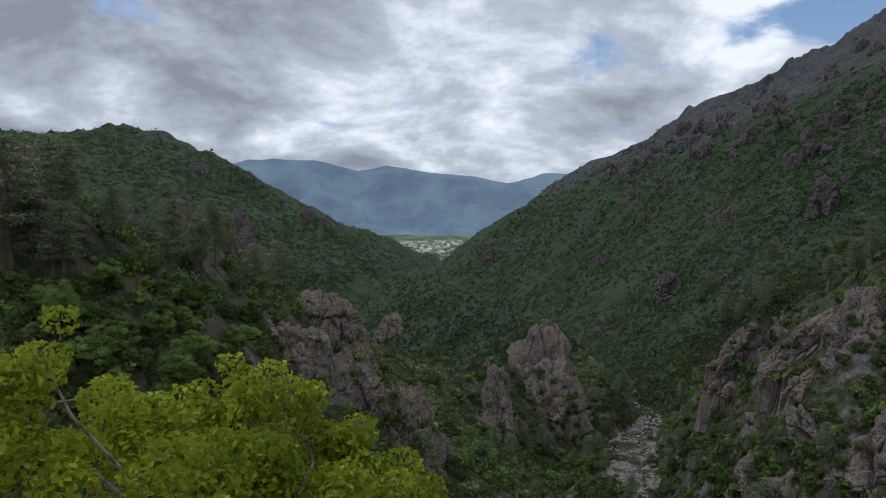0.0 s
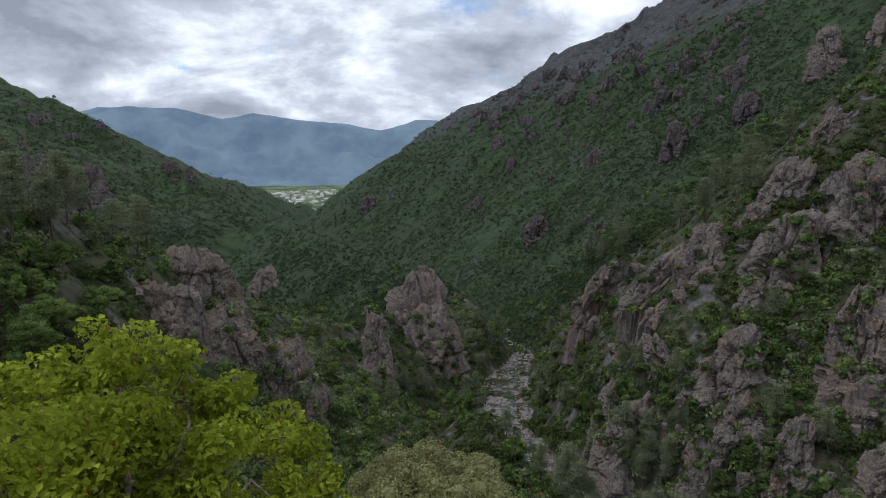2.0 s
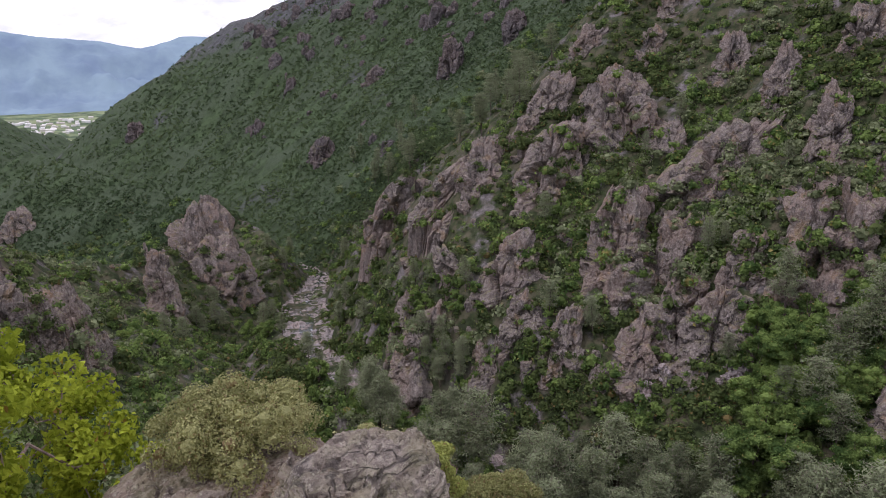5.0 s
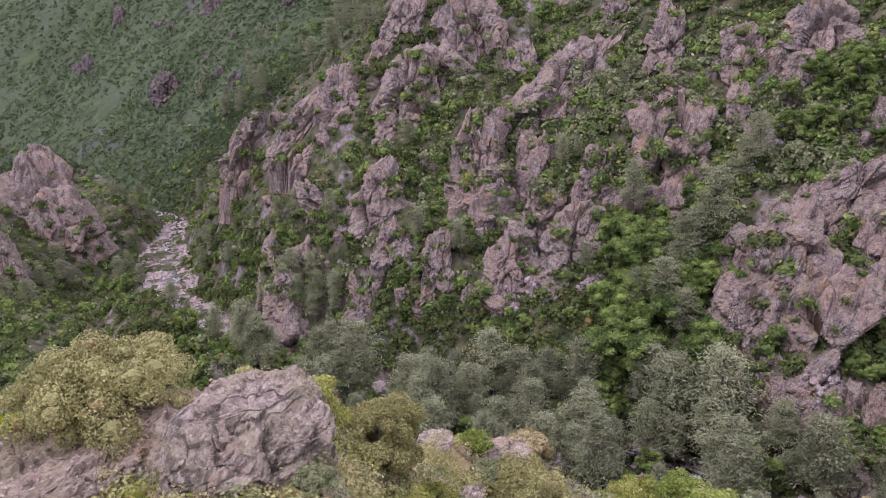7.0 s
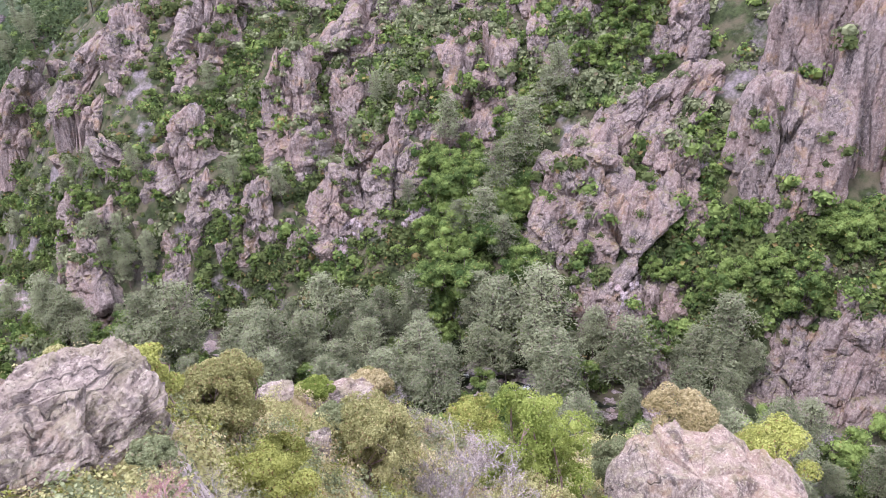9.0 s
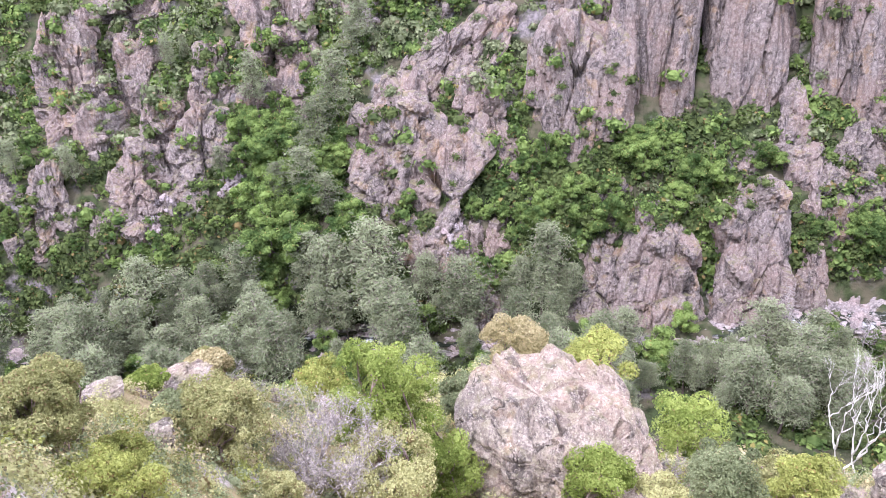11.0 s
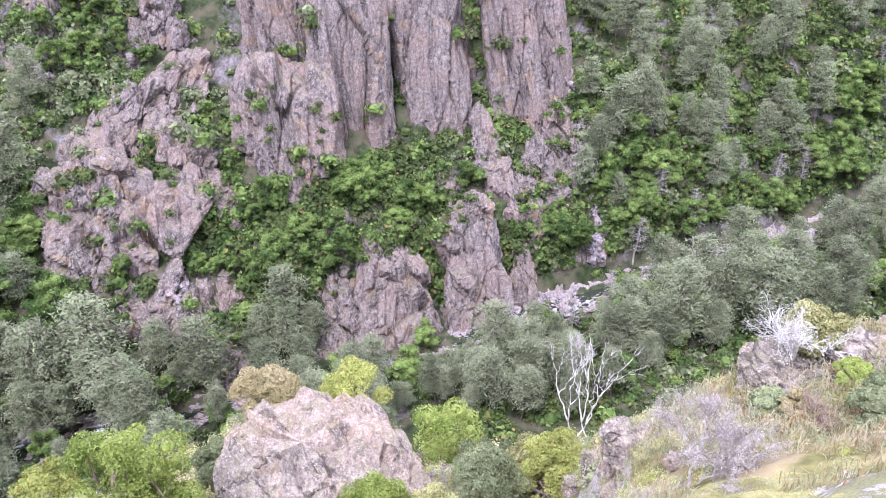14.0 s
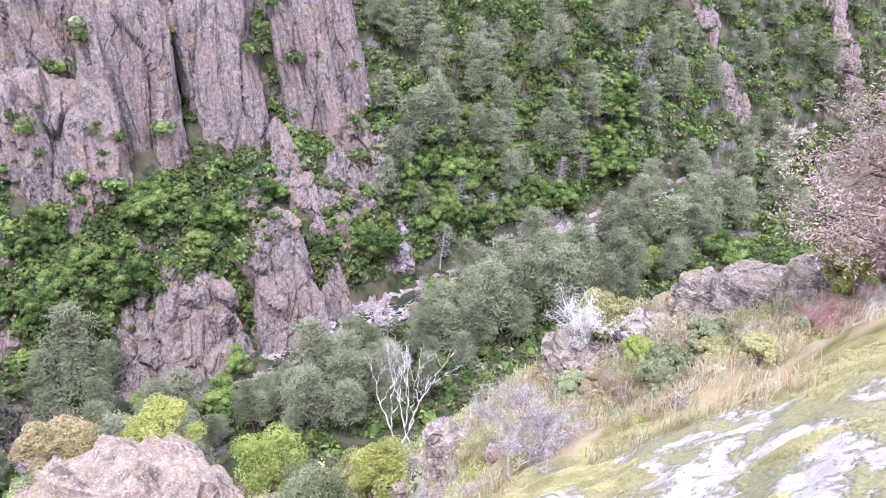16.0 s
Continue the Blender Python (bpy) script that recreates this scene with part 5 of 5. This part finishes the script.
for k, (hx, hy, hz, hr) in enumerate(zip(*shoulder_places(330, 8, 140, 0.45, 1.0, 3.0, 0.52, 405))):
    m = pose(hx, hy, hz, cover.normal(0, 12), cover.normal(0, 12), cover.uniform(0, 360)) @ Matrix.Scale(cover.uniform(0.3, 1.0) ** 1.5 * (0.5 + hr / 22), 4)
    if k < 6:
        tagged(small[k], "pale lichen-crusted stone among low heath", "stone", "stones below the lookout").matrix_basis = m
    else:
        copy_thing(small[k % 6], m)

TWIGS = (
    (52.2, -47.2, 10.2, 6.6, TWIG_GREY, "pale grey leafless bush", 5), (120.1, -44.7, 8.6, 6.5, TWIG_GREY, "purplish grey leafless heath", 5),
    (23.9, -40.2, 4, 2.8, TWIG_PINK, "pinkish leafless bush", 4), (28.4, -42.3, 5.2, 4.2, TWIG_GREY, "grey leafless bush", 4),
    (144.2, -29.4, 3.3, 3.8, TWIG_PINK, "reddish leafless bush", 4), (126.2, -34.2, 5.9, 5.1, BONE, "bleached lichen-covered bush", 4),
    (92.8, -47.1, 2.8, 2.1, TWIG_GREY, "grey leafless heath", 3), (45.6, -37.3, 4.3, 2.6, TWIG_GREY, "small grey leafless bush", 4),
    (8.5, -29.1, 3.2, 3.7, TWIG_GREY, "thin grey leafless bush", 4), (48.4, -39.5, 2.5, 2.1, TWIG_GREY, "small grey leafless bush", 3),
    (129, -37.4, 5, 2.6, TWIG_BROWN, "rusty brown heath", 3),
    (136, -33, 5, 2.2, TWIG_PINK, "reddish dry heath", 3), (116.5, -46.5, 4, 2.4, TWIG_GREY, "grey leafless heath", 3),
)
for n, (az, el, wide, tall, mat, say, depth) in enumerate(TWIGS):
    x, y, z, r = near_spot(az, el)
    dist = math.hypot(r, z)
    ob = twiggy(1500 + n, 1.35 * dist * radians(wide), 1.35 * dist * radians(tall), mat, say + " among the rocks below the lookout", depth=depth, thick=0.018, fuzz=9000 if wide > 8 else 2500)
    ob.matrix_basis = pose(x, y, z, 0, 0, random.uniform(0, 360))


def dry_juniper(az, el, wide, tall):
    """A half-dead juniper: a leaning trunk, level boughs and flat pads of dry brown needles with gaps between."""
    x, y, z, r = near_spot(az, el)
    dist = math.hypot(r, z)
    w, h = dist * radians(wide), r * math.tan(radians(el + tall)) - z
    rng = np.random.default_rng(91)
    top = np.array((0.12 * w, 0, h))
    wood, pads, facing = [], [], []
    for k in range(54):
        t = 0.22 + 0.78 * (k / 54) ** 0.9
        a = k * 2.4 + rng.normal(0, 0.4)
        ln = 0.5 * w * (1.05 - t) ** 0.45 * rng.uniform(0.55, 1.05)
        base = top * t + (0, 0, -0.05 * h)
        tip = base + np.array((math.cos(a) * ln, math.sin(a) * ln, ln * rng.uniform(-0.05, 0.4)))
        wood.append(limb(rng, base, tip, 0.011 * h, 0.1, 4, 4))
        for f in (0.5, 0.75, 1.0):
            for _ in range(2):
                c = base + (tip - base) * f + rng.normal(0, 0.06 * h, 3) * (1, 1, 0.5)
                wood.append(limb(rng, base + (tip - base) * f * 0.8, c, 0.004 * h, 0.1, 3, 3))
                m = int(rng.integers(60, 140))
                pads.append(c + rng.normal(0, 1, (m, 3)) * (0.05 * h, 0.05 * h, 0.02 * h))
                facing.append(np.array((0, 0, 1.0)) + 0.9 * rng.normal(size=(m, 3)))
    p = np.concatenate(pads)
    plant("juniper", "dry brown half-dead juniper with level boughs on the rocky slope", "tree", "",
          trunk=(*limb(rng, (0, 0, -0.3), top * 0.98, 0.045 * h, 0.05, 7, 7), TWIG_BROWN), branch=(*merge(wood), TWIG_BROWN),
          foliage=(*cards(p, np.concatenate(facing), 0.016 * h * rng.uniform(0.5, 1.5, len(p)), rng, 0.28), LEAF_DRY)).matrix_basis = pose(x, y, z, 0, 0, -az)


dry_juniper(147.0, -25.4, 17, 18.5)


def bare_tree(az, el, tall):
    x, y, z, r = spot(az, el, 4, 40)
    h = math.hypot(r, z) * radians(tall) / math.cos(radians(el))
    rng = np.random.default_rng(77)
    trunk, arms = [], []

    def fork(p, d, ln, rad, k):
        q = p + d * ln
        (trunk if k > 4 else arms).append(limb(rng, p, q, rad, 0.05, 5, 5))
        if k:
            for _ in range(2 if k > 2 else 3):
                e = d + rng.normal(0, 0.3, 3) + (0, 0, 0.22)
                fork(q, unit(e), ln * rng.uniform(0.6, 0.9), rad * 0.6, k - 1)

    for lean in ((-0.28, 0, 1), (0.1, 0.1, 1), (0.3, -0.1, 1)):
        fork(np.array((0, 0, -0.1)), unit(np.array(lean) + rng.normal(0, 0.06, 3)), h * 0.26, h * 0.011, 5)
    plant("dead_tree", "bleached white leafless dead tree with crooked branches", "dead tree", "",
          trunk=(*merge(trunk), BONE), branch=(*merge(arms), BONE)).matrix_basis = pose(x, y, z, 0, 0, -az)


bare_tree(107.8, -43.8, 8.6)
x, y, z, r = spot(106.9, -40.2, 30, 120)
snag = copy_thing(snags[0], pose(x, y, z - 0.3, 0, 0, 40) @ Matrix.Scale(math.hypot(r, z) * radians(5.6) / 8.0, 4))


def near_tree():
    """The fresh green tree that reaches up in front of the lookout."""
    rng = np.random.default_rng(5)
    lobes = []
    # bearing, angle, distance, radius of each bough's foliage
    for az, el, r, rad in ((-30, -9.5, 9.5, .55), (-31, -14, 9.5, .8), (-27, -16.5, 10, .8), (-33, -20, 9, 1.0), (-22, -18, 10.5, 1.0),
                           (-15.5, -15, 10.5, .75), (-18, -18, 10, 1.0), (-11, -17, 11, .9), (-12, -21, 10, 1.2), (-6.5, -19.5, 11, .8),
                           (-4, -23, 11, .9), (-1.5, -25.5, 10.5, .7), (-20, -25, 9, 1.4), (-28, -26, 8.5, 1.4), (-9, -27, 9.5, 1.3),
                           (-2, -29.5, 10, .9), (2, -31, 10, .8), (-36, -14, 9, .9), (-38, -24, 8.5, 1.3), (-16, -32, 8.5, 1.4)):
        x, y = bearing(az, r)
        lobes.append((x, y, r * math.tan(radians(el)), rad))
    foot = np.array((*bearing(-17, 8.5), 0.0))
    foot[2] = float(land(foot[:1], foot[1:2])[0]) - 0.3
    wood = []
    fork = foot + (0, 0, 1.6)
    wood.append(limb(rng, foot, fork, 0.2, 0.04, 5, 8))
    cluster = []
    for l in lobes:
        c = np.array(l[:3])
        wood.append(limb(rng, fork, c, 0.05, 0.08, 6, 5))
        for _ in range(7):
            d = unit(rng.normal(size=3) + (0, 0, 0.4))
            tip = c + d * l[3] * rng.uniform(0.75, 1.15)
            wood.append(limb(rng, c, tip, 0.022, 0.1, 4, 4))
            cluster.append((*tip, l[3] * rng.uniform(0.26, 0.42)))
            cluster.append((*(c + d * l[3] * 0.55 + rng.normal(0, 0.2, 3)), l[3] * 0.3))
    root = plant("oak_tree", "fresh yellow-green young oak in full spring leaf", "tree", "", trunk=(*merge(wood), TWIG_BROWN),
                 crown=(*lobed(rng, cluster, 42000, 0.11, -0.9, 0, 0.8), LEAF_FRESH))
    return root


near_tree()


def grass():
    rng = np.random.default_rng(31)
    n = 1900
    az = rng.uniform(112, 149, n)
    r = np.sqrt(rng.uniform(5.2 ** 2, (np.interp(az, SHOULDER[:, 0], SHOULDER[:, 2]) * 0.99) ** 2))
    x, y = r * np.sin(np.radians(az)), r * np.cos(np.radians(az))
    z, ok = land(x, y), fbm(x, y, 1.8, 3, 95) > -0.25
    out = []
    for k in np.flatnonzero(ok):
        for _ in range(20):
            a, ln = rng.uniform(0, 6.28), rng.uniform(0.06, 0.24)
            w = 0.004
            base = np.array((x[k], y[k], z[k] - 0.02)) + (*rng.normal(0, 0.09, 2), 0)
            out_d = np.array((math.cos(a), math.sin(a), 0)) * ln * rng.uniform(0.2, 0.7)
            side = np.array((-math.sin(a), math.cos(a), 0)) * w
            mid, tip = base + out_d * 0.45 + (0, 0, ln * 0.7), base + out_d + (0, 0, ln * 0.8)
            v = np.stack([base - side, base + side, mid + side, mid - side, tip + side * 0.2, tip - side * 0.2])
            out.append((v, np.array(((0, 1, 2, 3), (3, 2, 4, 5)))))
    tagged(mesh_object("grass", *merge(out), GRASS), "dry pale tufts of grass among the rocks", "grass", kind="stuff")


GRASS = leaf_material("dry_grass", (0.17, 0.19, 0.08), (0.50, 0.45, 0.29), (0.42, 0.25, 0.13), 0.15, 1.2)
grass()


def moss():
    """Cushions of yellow moss on the slab."""
    rng = np.random.default_rng(37)
    n = 420000
    az, r = np.radians(rng.uniform(112, 158, n)), np.sqrt(rng.uniform(2.4 ** 2, 6.0 ** 2, n))
    x, y = r * np.sin(az), r * np.cos(az)
    patch = fbm(x, y, 0.9, 5, 85)
    keep = patch > 0.0 + 0.14 * rng.random(n)
    x, y, patch = x[keep], y[keep], patch[keep]
    m = len(x)
    z = land(x, y) + np.minimum(patch - 0.06, 0.12) * 0.35 * rng.uniform(0.3, 1.1, m)
    v, f = cards(np.stack([x, y, z], 1), np.array((0, 0, 1.0)) + 0.7 * rng.normal(size=(m, 3)), rng.uniform(0.007, 0.019, m), rng, 0.5)
    tagged(mesh_object("moss", v, f, MOSS), "cushions of dry yellow-green moss on the rock slab", "moss", kind="stuff")


MOSS = leaf_material("moss_cushion", (0.25, 0.245, 0.10), (0.51, 0.495, 0.24), (0.42, 0.30, 0.15), 0.12, 2.5, 0.15)
moss()
